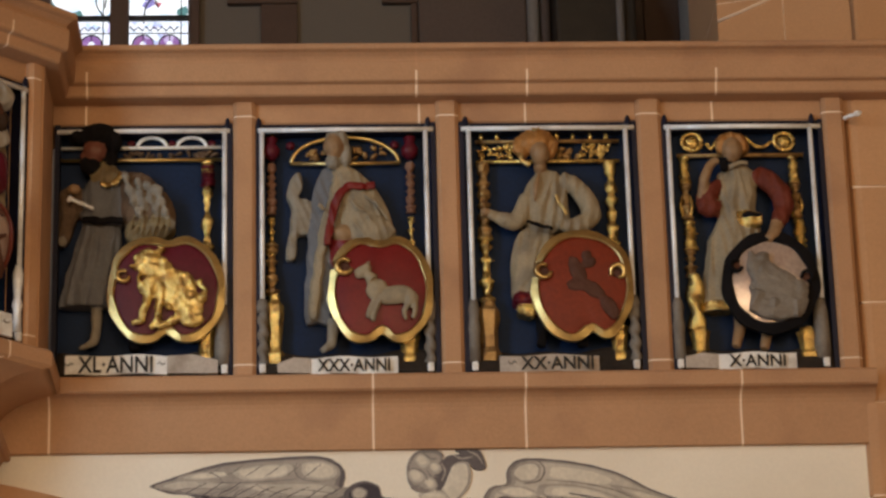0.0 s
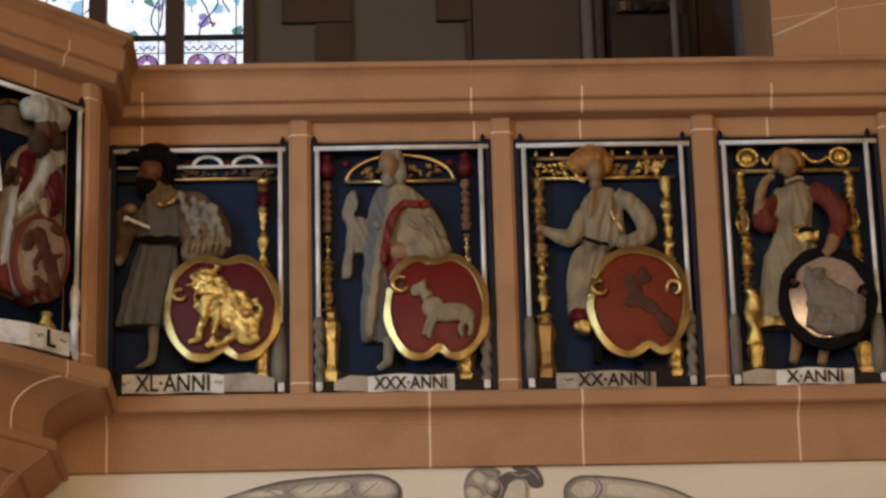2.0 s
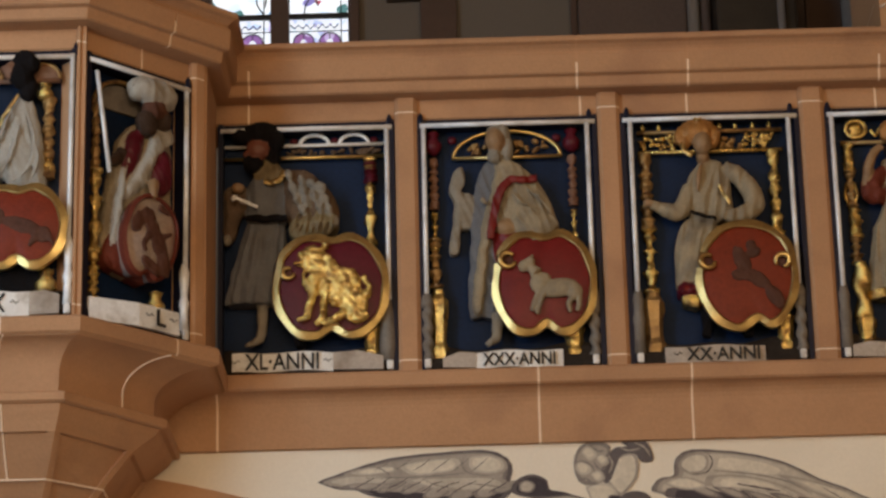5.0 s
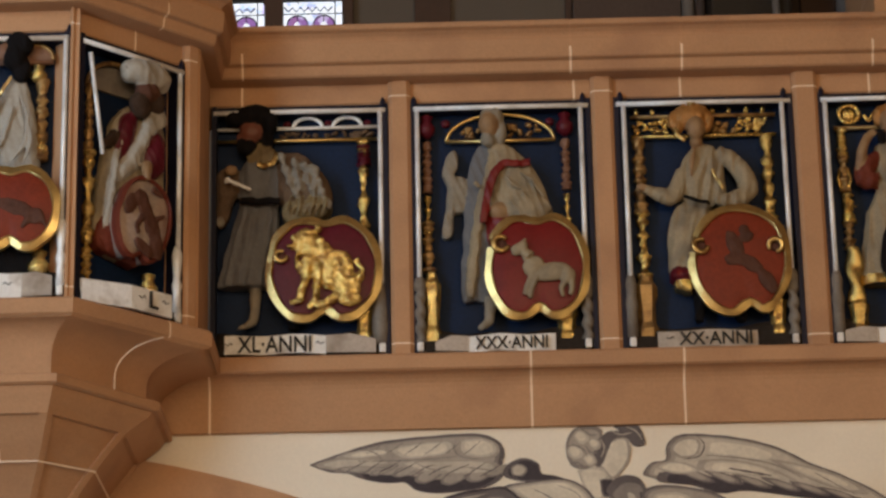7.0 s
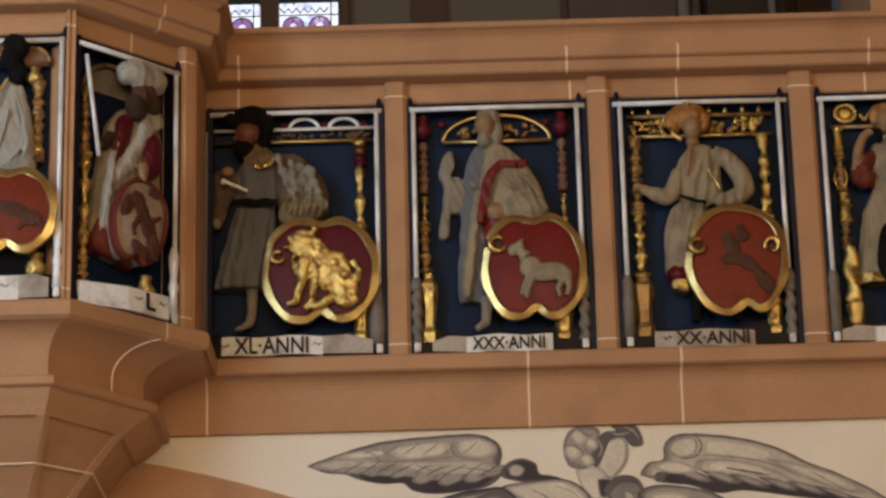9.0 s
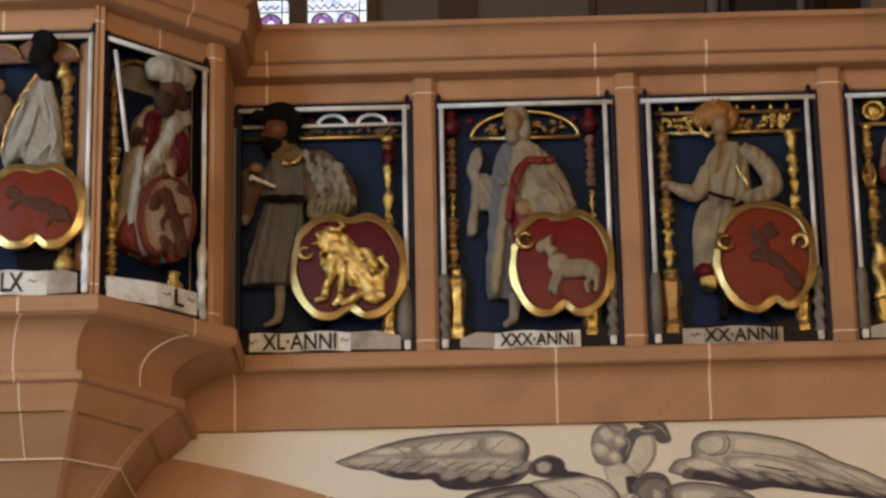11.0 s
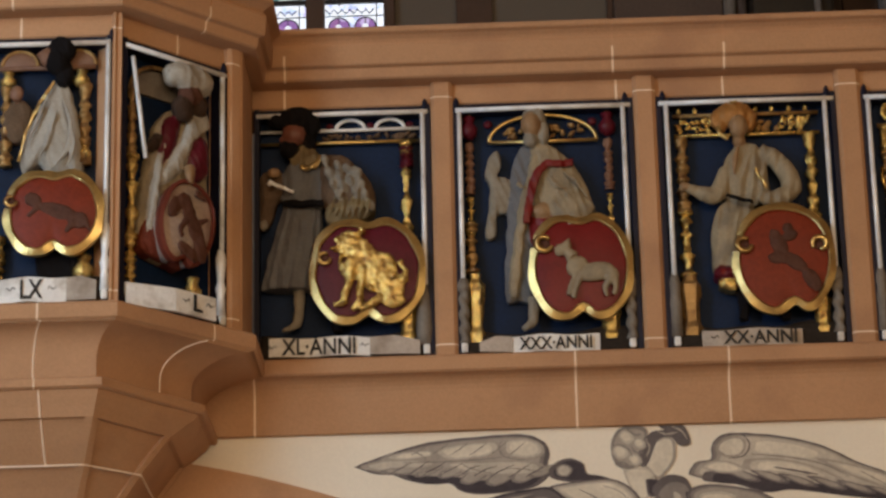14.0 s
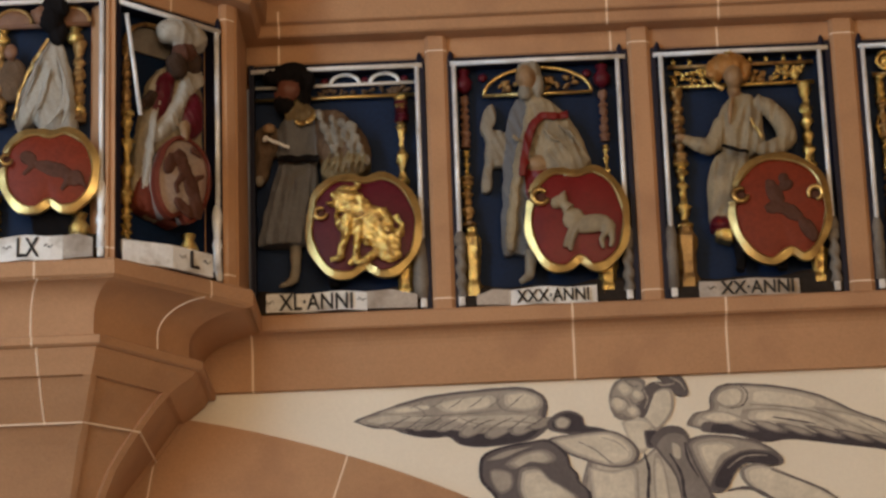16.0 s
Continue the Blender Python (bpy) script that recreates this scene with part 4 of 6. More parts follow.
def statue(M, bm, mats, label, slant=0.0, seed=0.0, fold=0.013):
    """One carved figure; the cloth gets long folds that run down along a slant, and the whole is flattened to a relief."""
    bm = fuse(bm, 0.0065)
    plain = [m in (FLESH, TAN, RUDDY) for m in mats]
    for v in bm.verts:
        k = 0.25 if any(plain[f.material_index] for f in v.link_faces) else 1.0
        x, z = v.co.x + slant * v.co.z, v.co.z
        a = 1.0 - abs(noise.noise((x * 24, z * 5.0, seed))) * 2.6
        b = noise.noise((x * 60, z * 16, seed + 4))
        v.co.y -= k * (fold * a * 0.8 + 0.005 * b)
        v.co.x += k * 0.006 * noise.noise((x * 20, z * 18, seed + 9))
        v.co.z += k * 0.005 * noise.noise((x * 22, z * 20, seed + 15))
        v.co.y = 0.095 - (0.095 - v.co.y) * 0.88
    ob = smooth(link("statue", bm, mats))
    ob.matrix_world = M
    return tagged(ob, label, "statue", "relief figures along the gallery front")


def lintel_bar(p, x0, x1, z, material, r=0.008, y=0.07):
    return smooth(part("moulding", tube(bmesh.new(), [(x0, y, z), (x1, y, z)], r, 8), material, p))


def bow(p, cx, z, rx, rz, material, r=0.008, y=0.07, name="bow"):
    pts = [(x, y, q) for x, q in arc(cx, z, rx, rz, 180, 0, 18)]
    return smooth(part(name, tube(bmesh.new(), pts, r, 8), material, p))


def leafwork(p, x0, x1, z0, z1, count, seed, material=None, y=0.07, name="leaf_ornament"):
    rnd = random.Random(seed)
    bm = bmesh.new()
    for i in range(count):
        x, z = rnd.uniform(x0, x1), rnd.uniform(z0, z1)
        ball(bm, x, y, z, rnd.uniform(0.008, 0.02), 0.014, rnd.uniform(0.006, 0.013), turn=rnd.uniform(-70, 70), u=8, v=6)
    return tagged(smooth(part(name, bm, material or GOLD, p, "carved gilded leafwork")), kind="stuff")


def column(p, x, z0, z1, r, beads, material=None, y=0.065, label=""):
    return smooth(part("column", baluster(bmesh.new(), x, y, z0, z1, r, beads), material or GOLD, p, label or "gilded turned column"))


def cup(p, x, z, r, hgt, material, y=0.06, name="vase"):
    return smooth(part(name, lathe(bmesh.new(), x, y, [(r * 0.3, z), (r * 0.9, z + hgt * 0.2), (r, z + hgt * 0.45), (r * 0.5, z + hgt * 0.7), (r * 0.75, z + hgt * 0.9), (r * 0.2, z + hgt)], 12), material, p))


def pedestal(p, x, z0, z1, r, material, y=0.05):
    """A six-sided carved foot under a column, with flat gilded faces."""
    h = z1 - z0
    prof = [(r, z0), (r, z0 + 0.14 * h), (r * 0.72, z0 + 0.24 * h), (r * 0.80, z0 + 0.55 * h), (r * 0.95, z0 + 0.70 * h), (r, z0 + 0.84 * h), (r * 0.6, z0 + 0.92 * h), (r * 0.55, z1)]
    bm = lathe(bmesh.new(), x, y, prof, 6, 0, 0.8)
    for v in bm.verts:
        v.co += Vector((noise.noise(v.co * 60), noise.noise(v.co * 60 + Vector((3, 0, 0))), 0)) * 0.006
    return part("pedestal", bm, material, p, "gilded carved pedestal")


def straight(x0):
    return pose(x0, 0.0, SILL)


# ---- relief: man in black hat, gilded beast shield ----
M = straight(-1.097)
p = panel_frame(M, 0.763, "painted carved relief with dark blue ground and silver rods", None, 0.728, posts=("", "cloth"))
plate(p, 0.065, 0.49, 0.012, 0.094, "XL·ANNI", 0.12, 0.43, 0.018, 0.088, tail=(0.70, 0.07))
lintel_bar(p, 0.02, 0.74, 1.052, SILVER, 0.008)
lintel_bar(p, 0.02, 0.74, 0.995, RIM_GOLD, 0.009)
bow(p, 0.414, 1.054, 0.062, 0.045, SILVER, 0.009)
bow(p, 0.585, 1.054, 0.062, 0.045, SILVER, 0.009)
column(p, 0.653, 0.58, 0.985, 0.032, BEADS_A)
for x in (0.325, 0.50, 0.67):
    smooth(part("rosette", ball(bmesh.new(), x, 0.085, 1.075, 0.018, 0.014, 0.016), CRIMSON, p, "dark red painted rosette"))
leafwork(p, 0.30, 0.70, 1.010, 1.035, 26, 21, BROWN_FUR, 0.085)
column(p, 0.655, 0.87, 0.96, 0.034, BEADS_B, CRIMSON, 0.06, "dark red turned collar")
pedestal(p, 0.650, 0.08, 0.25, 0.042, GOLD)
bm = bmesh.new()
cloth(bm, [(0.030, 0.600), (0.016, 0.640), (0.014, 0.800), (0.034, 0.858), (0.080, 0.876), (0.130, 0.850), (0.135, 0.760), (0.095, 0.720), (0.070, 0.628)], 0.055, 0.030, 5)
drape(bm, [(0.205, 0.70, 0.078, 0.050), (0.195, 0.62, 0.094, 0.058), (0.168, 0.48, 0.106, 0.062), (0.142, 0.322, 0.108, 0.064)], 13, 0.10, 1, sides=78)
cloth(bm, [(0.125, 0.685), (0.120, 0.790), (0.135, 0.875), (0.20, 0.935), (0.275, 0.92), (0.300, 0.82), (0.285, 0.685), (0.20, 0.675)], 0.04, 0.04, 1)
limb(bm, [(0.190, 0.05, 0.33), (0.190, 0.05, 0.24), (0.182, 0.045, 0.165)], [0.022, 0.023, 0.017], 4)
limb(bm, [(0.184, 0.045, 0.172), (0.155, 0.03, 0.150), (0.115, 0.02, 0.138)], [0.018, 0.017, 0.008], 4)
limb(bm, [(0.335, 0.06, 0.33), (0.345, 0.06, 0.22), (0.35, 0.055, 0.13)], [0.03, 0.028, 0.022], 2)
ball(bm, 0.172, 0.020, 1.022, 0.052, 0.050, 0.050, 3, u=16, v=12)          # plain head
ball(bm, 0.124, 0.015, 1.000, 0.018, 0.014, 0.014, 3)
ball(bm, 0.155, 0.018, 0.950, 0.044, 0.04, 0.036, 2)
ball(bm, 0.135, 0.018, 0.968, 0.026, 0.03, 0.022, 2)
ball(bm, 0.238, 0.035, 0.995, 0.034, 0.04, 0.055, 2)
for hx, hz, hr, hh in ((0.180, 1.085, 0.104, 0.042), (0.100, 1.082, 0.042, 0.030), (0.252, 1.062, 0.040, 0.050), (0.185, 1.112, 0.082, 0.034)):
    ball(bm, hx, 0.02, hz, hr, 0.055, hh, 2, u=14, v=10)
cloth(bm, [(0.150, 0.930), (0.180, 0.955), (0.225, 0.972), (0.290, 0.925), (0.268, 0.868), (0.205, 0.865), (0.165, 0.880)], 0.025, 0.028, 7)
sash(bm, [(0.200, -0.012, 0.866), (0.236, -0.022, 0.856), (0.268, -0.018, 0.868), (0.284, -0.004, 0.920)], 0.014, 6)
cloth(bm, [(0.297, 0.916), (0.386, 0.918), (0.453, 0.852), (0.509, 0.777), (0.518, 0.690), (0.47, 0.650), (0.35, 0.650), (0.305, 0.69), (0.285, 0.803)], 0.025, 0.050, 5)
rnd = random.Random(14)
for k in range(13):
    ux, vz = 0.312 + 0.042 * (k % 4) + 0.016 * (k // 4) + rnd.uniform(-0.008, 0.008), 0.880 - 0.052 * (k // 4) - 0.018 * (k % 4) + rnd.uniform(-0.008, 0.008)
    q = rnd.uniform(0.7, 1.2)
    limb(bm, [(ux - 0.008, -0.016, vz + 0.030 * q), (ux + 0.004, -0.036, vz), (ux + 0.016, -0.020, vz - 0.034 * q)], [0.005, 0.021 * q, 0.004], 8, 8)
cloth(bm, [(0.318, 0.690), (0.36, 0.705), (0.43, 0.716), (0.500, 0.722), (0.520, 0.670), (0.478, 0.625), (0.40, 0.598), (0.335, 0.600), (0.305, 0.640)], 0.012, 0.045, 7)
for k in range(7):
    ux = 0.335 + 0.026 * k
    limb(bm, [(ux + 0.012, -0.018, 0.712), (ux, -0.042, 0.665), (ux - 0.016, -0.034, 0.610)], [0.003, 0.009, 0.004], 7, 6)
ball(bm, 0.505, -0.02, 0.672, 0.020, 0.02, 0.026, 4)
ball(bm, 0.088, 0.000, 0.842, 0.030, 0.025, 0.024, 9)
ball(bm, 0.042, 0.02, 0.612, 0.020, 0.02, 0.026, 4)
tube(bm, [(0.070, -0.028, 0.792), (0.115, -0.034, 0.770), (0.180, -0.034, 0.738)], 0.010, 6, 10)
ball(bm, 0.072, -0.028, 0.790, 0.013, 0.012, 0.017, 10)
tube(bm, [(0.125, -0.005, 0.700), (0.2, -0.030, 0.690), (0.300, -0.01, 0.696)], 0.018, 6, 2)
statue(M, bm, [ROBE, GREY_CLOTH, DARK, RUDDY, PALE_GREY, BROWN_FUR, RIM_GOLD, OLIVE, PALE_GREY, TAN, SILVER], "painted carved figure in grey pleated coat and black hat", 0.0, 1.0, 0.009)
s = shield(M, 0.482, 0.378, 0.232, 0.222, HEART, CRIMSON, RIM_GOLD, "dark red heart-shaped shield with gilded rim and beast", [(-0.178, 0.055, 0.026)])
rnd = random.Random(8)
curls = [(-0.075 + rnd.gauss(0, 0.045) + 0.5 * k, 0.115 - 0.9 * k + rnd.gauss(0, 0.028), rnd.uniform(0.014, 0.026), rnd.uniform(0.010, 0.017), rnd.uniform(-80, 80)) for k in [rnd.uniform(0, 0.16) for _ in range(46)]]
curls += [(0.10 + rnd.gauss(0, 0.030), -0.085 + rnd.gauss(0, 0.042), rnd.uniform(0.012, 0.024), rnd.uniform(0.010, 0.016), rnd.uniform(-80, 80)) for _ in range(34)]
emblem(s, GOLD, [(-0.07, 0.125, 0.055, 0.045, 0), (-0.02, 0.06, 0.080, 0.060, 35), (0.05, -0.005, 0.075, 0.085, 40), (0.10, -0.09, 0.062, 0.070, 10), (0.11, -0.14, 0.055, 0.035, 0)] + curls,
       [([(-0.06, 0.05), (-0.075, -0.05), (-0.10, -0.150)], 0.024), ([(-0.01, 0.0), (-0.025, -0.08), (-0.03, -0.150)], 0.022), ([(-0.09, -0.150), (-0.14, -0.155)], 0.016), ([(-0.03, -0.150), (-0.065, -0.180)], 0.016), ([(0.06, -0.13), (0.0, -0.165), (-0.03, -0.178)], 0.020), ([(0.13, -0.06), (0.165, -0.02), (0.135, 0.03)], 0.014)], rough=0.012, label="raised gilded carved beast")

# ---- relief: robed man, white beast shield ----
M = straight(-0.238)
p = panel_frame(M, 0.778, "painted carved relief with dark blue ground and silver rods", 0.028, 0.732, posts=("twist", "twist"))
plate(p, 0.228, 0.594, 0.002, 0.076, "XXX·ANNI", 0.257, 0.56, 0.012, 0.066, tail=(0.09, 0.05))
lintel_bar(p, 0.150, 0.620, 0.972, RIM_GOLD, 0.009)
bow(p, 0.385, 0.972, 0.232, 0.122, RIM_GOLD, 0.009)
for x in (0.150, 0.600):
    smooth(part("rosette", ball(bmesh.new(), x, 0.085, 1.062, 0.020, 0.014, 0.018), CRIMSON, p, "dark red painted rosette"))
leafwork(p, 0.42, 0.55, 0.995, 1.045, 16, 3, DULL_GOLD)
leafwork(p, 0.22, 0.30, 0.99, 1.03, 9, 4, DULL_GOLD)
for x in (0.068, 0.664):
    cup(p, x, 0.985, 0.038, 0.11, CRIMSON)
    column(p, x, 1.02, 1.10, 0.016, BEADS_B)
    column(p, x, 0.74, 0.97, 0.024, BEADS_B, FLESH, label="small painted carved support")
    column(p, x, 0.55, 0.72, 0.020, BEADS_A)
column(p, 0.066, 0.38, 0.60, 0.034, BEADS_A, DULL_GOLD)
pedestal(p, 0.078, 0.06, 0.37, 0.042, GOLD)
pedestal(p, 0.645, 0.06, 0.22, 0.048, GOLD)
bm = bmesh.new()
cloth(bm, [(0.205, 0.262), (0.216, 0.525), (0.229, 0.705), (0.247, 0.838), (0.288, 0.935), (0.345, 0.955), (0.352, 0.825), (0.325, 0.512), (0.315, 0.262), (0.26, 0.250)], 0.050, 0.022, 5)
cloth(bm, [(0.345, 0.925), (0.318, 0.810), (0.285, 0.704), (0.249, 0.513), (0.222, 0.288), (0.255, 0.268), (0.283, 0.465), (0.319, 0.680), (0.366, 0.837), (0.385, 0.930)], 0.022, 0.022, 0)
cloth(bm, [(0.190, 0.930), (0.202, 0.875), (0.180, 0.820), (0.240, 0.790), (0.240, 0.700), (0.215, 0.645), (0.180, 0.635), (0.168, 0.540), (0.126, 0.538), (0.142, 0.650), (0.150, 0.760), (0.132, 0.827), (0.151, 0.899)], 0.052, 0.022, 2)
cloth(bm, [(0.339, 0.959), (0.424, 0.933), (0.514, 0.847), (0.563, 0.750), (0.597, 0.641), (0.577, 0.580), (0.525, 0.545), (0.445, 0.560), (0.398, 0.640), (0.345, 0.650), (0.322, 0.700), (0.345, 0.800)], 0.035, 0.045, 0)
cloth(bm, [(0.318, 0.590), (0.345, 0.640), (0.42, 0.620), (0.453, 0.558), (0.441, 0.480), (0.335, 0.480)], 0.030, 0.032, 1)
cloth(bm, [(0.330, 0.655), (0.385, 0.670), (0.412, 0.630), (0.385, 0.600), (0.335, 0.612)], 0.005, 0.022, 3)
cloth(bm, [(0.398, 0.672), (0.470, 0.716), (0.560, 0.690), (0.594, 0.641), (0.560, 0.585), (0.524, 0.512), (0.475, 0.520), (0.440, 0.560)], -0.002, 0.038, 0)
for pts in ([(0.42, 0.665), (0.465, 0.610), (0.500, 0.530)], [(0.47, 0.705), (0.510, 0.640), (0.530, 0.570)], [(0.40, 0.79), (0.43, 0.74), (0.475, 0.715)], [(0.46, 0.80), (0.52, 0.745), (0.565, 0.68)]):
    limb(bm, [(x, -0.030, z) for x, z in pts], [0.004, 0.011, 0.004], 0, 8)
sash(bm, [(0.510, -0.006, 0.846), (0.445, -0.020, 0.838), (0.395, -0.024, 0.836), (0.358, -0.026, 0.795), (0.335, -0.026, 0.740), (0.318, -0.022, 0.670), (0.303, -0.012, 0.575)], 0.020, 1, 0.30)
tube(bm, [(0.270, -0.005, 0.760), (0.290, -0.012, 0.735)], 0.010, 6, 0)
ball(bm, 0.336, 0.005, 1.030, 0.044, 0.05, 0.056, 3, u=16, v=12)            # plain head
ball(bm, 0.352, 0.022, 1.060, 0.058, 0.05, 0.050, 4)
ball(bm, 0.388, 0.03, 1.00, 0.030, 0.04, 0.06, 4)
ball(bm, 0.330, 0.012, 0.962, 0.034, 0.035, 0.036, 4)
limb(bm, [(0.330, 0.045, 0.26), (0.322, 0.04, 0.19), (0.312, 0.03, 0.14), (0.275, 0.012, 0.112)], [0.026, 0.023, 0.021, 0.012], 2)
statue(M, bm, [ROBE, RED, PALE_GREY, TAN, PALE_GREY, GREY_CLOTH], "painted carved figure in long pale robe with red border", 0.30, 2.0, 0.007)
s = shield(M, 0.524, 0.368, 0.206, 0.222, HEART, RED, RIM_GOLD, "bright red heart-shaped shield with pale beast", [(-0.150, 0.098, 0.034)])
emblem(s, ROBE, [(0.06, -0.035, 0.085, 0.042, -8), (-0.015, -0.01, 0.045, 0.05, 30), (-0.075, 0.068, 0.036, 0.026, -25), (-0.055, 0.08, 0.02, 0.026, 0), (0.125, -0.05, 0.035, 0.04, 0)],
       [([(-0.03, 0.03), (-0.055, 0.06)], 0.026), ([(-0.02, -0.04), (-0.04, -0.09), (-0.055, -0.135)], 0.013), ([(0.0, -0.05), (-0.02, -0.10), (-0.035, -0.15)], 0.013), ([(0.12, -0.07), (0.10, -0.11), (0.105, -0.145)], 0.013), ([(0.14, -0.06), (0.145, -0.10), (0.135, -0.14)], 0.013), ([(-0.06, 0.09), (-0.045, 0.115)], 0.008)], rough=0.004, label="raised pale carved beast")

# ---- relief: youth in pale coat, rust shield ----
M = straight(0.636)
p = panel_frame(M, 0.774, "painted carved relief with gilded arcade and silver rods", 0.044, 0.724, posts=("plain", "twist"))
plate(p, 0.147, 0.565, 0.0, 0.074, "XX·ANNI", 0.235, 0.540, 0.010, 0.066, face=WORN_PLATE)
lintel_bar(p, 0.075, 0.70, 0.974, GOLD, 0.010)
lintel_bar(p, 0.075, 0.70, 1.066, DULL_GOLD, 0.009)
leafwork(p, 0.085, 0.24, 0.990, 1.05, 30, 5)
leafwork(p, 0.53, 0.66, 0.990, 1.05, 30, 6)
leafwork(p, 0.43, 0.52, 0.990, 1.05, 12, 7, DULL_GOLD)
for x in (0.10, 0.17, 0.43, 0.50, 0.575, 0.645):
    cup(p, x, 1.070, 0.012, 0.03, GOLD, name="knob")
column(p, 0.105, 0.62, 0.965, 0.034, BEADS_B, DULL_GOLD)
column(p, 0.107, 0.33, 0.62, 0.038, BEADS_A)
pedestal(p, 0.108, 0.06, 0.33, 0.050, DULL_GOLD)
column(p, 0.655, 0.54, 0.965, 0.034, BEADS_B)
pedestal(p, 0.658, 0.06, 0.24, 0.044, GOLD)
bm = bmesh.new()
cloth(bm, [(0.233, 0.607), (0.285, 0.66), (0.39, 0.64), (0.42, 0.50), (0.36, 0.30), (0.30, 0.265), (0.240, 0.30), (0.217, 0.341), (0.211, 0.492)], 0.045, 0.04, 0)
cloth(bm, [(0.332, 0.905), (0.285, 0.84), (0.262, 0.74), (0.288, 0.668), (0.387, 0.632), (0.464, 0.677), (0.462, 0.80), (0.44, 0.89), (0.39, 0.925)], 0.035, 0.045, 0)
limb(bm, [(0.44, 0.045, 0.885), (0.51, 0.03, 0.83), (0.553, 0.015, 0.75), (0.553, 0.005, 0.69), (0.50, -0.015, 0.650), (0.42, -0.03, 0.650)], [0.036, 0.040, 0.044, 0.042, 0.038, 0.022], 0, 14)
limb(bm, [(0.29, 0.045, 0.80), (0.262, 0.03, 0.72), (0.22, 0.02, 0.680), (0.165, 0.012, 0.700), (0.115, 0.005, 0.722)], [0.034, 0.040, 0.040, 0.026, 0.016], 6, 14)
ball(bm, 0.108, 0.0, 0.722, 0.026, 0.02, 0.018, 3)
cloth(bm, [(0.222, 0.355), (0.215, 0.315), (0.255, 0.300), (0.30, 0.305), (0.302, 0.345), (0.26, 0.36)], 0.01, 0.02, 4)
for k in range(4):
    ball(bm, 0.232 + 0.020 * k, -0.005, 0.322 + 0.012 * (k % 2), 0.012, 0.014, 0.012, 1 if k % 2 else 4)
cloth(bm, [(0.236, 0.305), (0.240, 0.265), (0.300, 0.252), (0.306, 0.295), (0.27, 0.31)], 0.015, 0.02, 5)
tube(bm, [(0.282, -0.012, 0.672), (0.33, -0.030, 0.652), (0.395, -0.030, 0.628)], 0.010, 6, 7)
tube(bm, [(0.408, -0.035, 0.785), (0.430, -0.042, 0.735), (0.448, -0.04, 0.690)], 0.009, 6, 8)
limb(bm, [(0.345, 0.0, 0.90), (0.325, -0.025, 0.83), (0.318, -0.02, 0.76)], [0.006, 0.014, 0.005], 3, 8)
ball(bm, 0.349, -0.005, 0.985, 0.040, 0.045, 0.052, 3, u=16, v=12)            # plain head
ball(bm, 0.350, 0.03, 0.935, 0.030, 0.04, 0.035, 3)
for k in range(13):
    a = radians(-35 + 250 * k / 12)
    ball(bm, 0.333 + 0.072 * math.cos(a), 0.02, 1.025 + 0.058 * math.sin(a), 0.030, 0.03, 0.028, 2)
ball(bm, 0.333, 0.015, 1.045, 0.072, 0.04, 0.055, 2)
sash(bm, [(0.258, 0.0, 0.985), (0.272, -0.008, 0.950), (0.305, -0.005, 0.930)], 0.013, 8)
sash(bm, [(0.318, -0.015, 1.102), (0.335, -0.03, 1.084), (0.352, -0.015, 1.102)], 0.007, 8)
for x in (0.335, 0.51):
    limb(bm, [(x, 0.055, 0.30), (x, 0.05, 0.20), (x - 0.01, 0.035, 0.125)], [0.026, 0.024, 0.022], 7)
statue(M, bm, [ROBE, RED, STRAW, TAN, CRIMSON, GOLD, ROBE, DARK, RIM_GOLD], "painted carved figure in pale belted coat, curled reddish hair", -0.2, 3.0)
s = shield(M, 0.506, 0.374, 0.204, 0.232, ROUND, RED_BROWN, RIM_GOLD, "rust red rounded shield with worn brown beast", [(-0.165, 0.062, 0.032), (0.150, 0.055, 0.030)])
emblem(s, BROWN_BEAST, [(-0.02, 0.06, 0.035, 0.075, -20), (0.02, 0.13, 0.026, 0.024, 0), (0.03, 0.10, 0.03, 0.03, 0), (0.04, -0.02, 0.075, 0.032, 35), (0.11, -0.10, 0.032, 0.065, -30), (-0.03, 0.0, 0.04, 0.03, 0)], [([(-0.06, 0.0), (0.02, -0.02), (0.09, -0.04)], 0.018), ([(0.09, -0.06), (0.14, -0.14)], 0.018)], rough=0.006, label="worn brown raised beast", depth=0.009)

# ---- relief: child with brown sleeves, pale round shield ----
M = straight(1.516)
p = panel_frame(M, 0.706, "painted carved relief with gilded discs and silver rods", 0.030, 0.648, posts=("plain", "cloth"))
plate(p, 0.186, 0.520, 0.003, 0.074, "X·ANNI", 0.232, 0.470, 0.012, 0.064, tail=(0.05, 0.06))
lintel_bar(p, 0.07, 0.62, 0.994, DULL_GOLD, 0.010)
for x in (0.137, 0.539):
    pts = [(a, 0.06, b) for a, b in arc(x, 1.054, 0.043, 0.040, 0, 360, 20)]
    smooth(part("gilded_disc", tube(ball(bmesh.new(), x, 0.075, 1.054, 0.034, 0.02, 0.032), pts, 0.010, 8), GOLD, p))
sc = bend([Vector((0.27, 0.065, 1.08)), Vector((0.24, 0.06, 1.05)), Vector((0.22, 0.06, 1.02)), Vector((0.20, 0.065, 1.05))], 4)
smooth(part("gilded_scroll", tube(bmesh.new(), sc, 0.009, 8), GOLD, p))
sc = bend([Vector((0.37, 0.065, 1.08)), Vector((0.41, 0.06, 1.035)), Vector((0.45, 0.06, 1.03)), Vector((0.485, 0.065, 1.055))], 4)
smooth(part("gilded_scroll", tube(bmesh.new(), sc, 0.009, 8), GOLD, p))
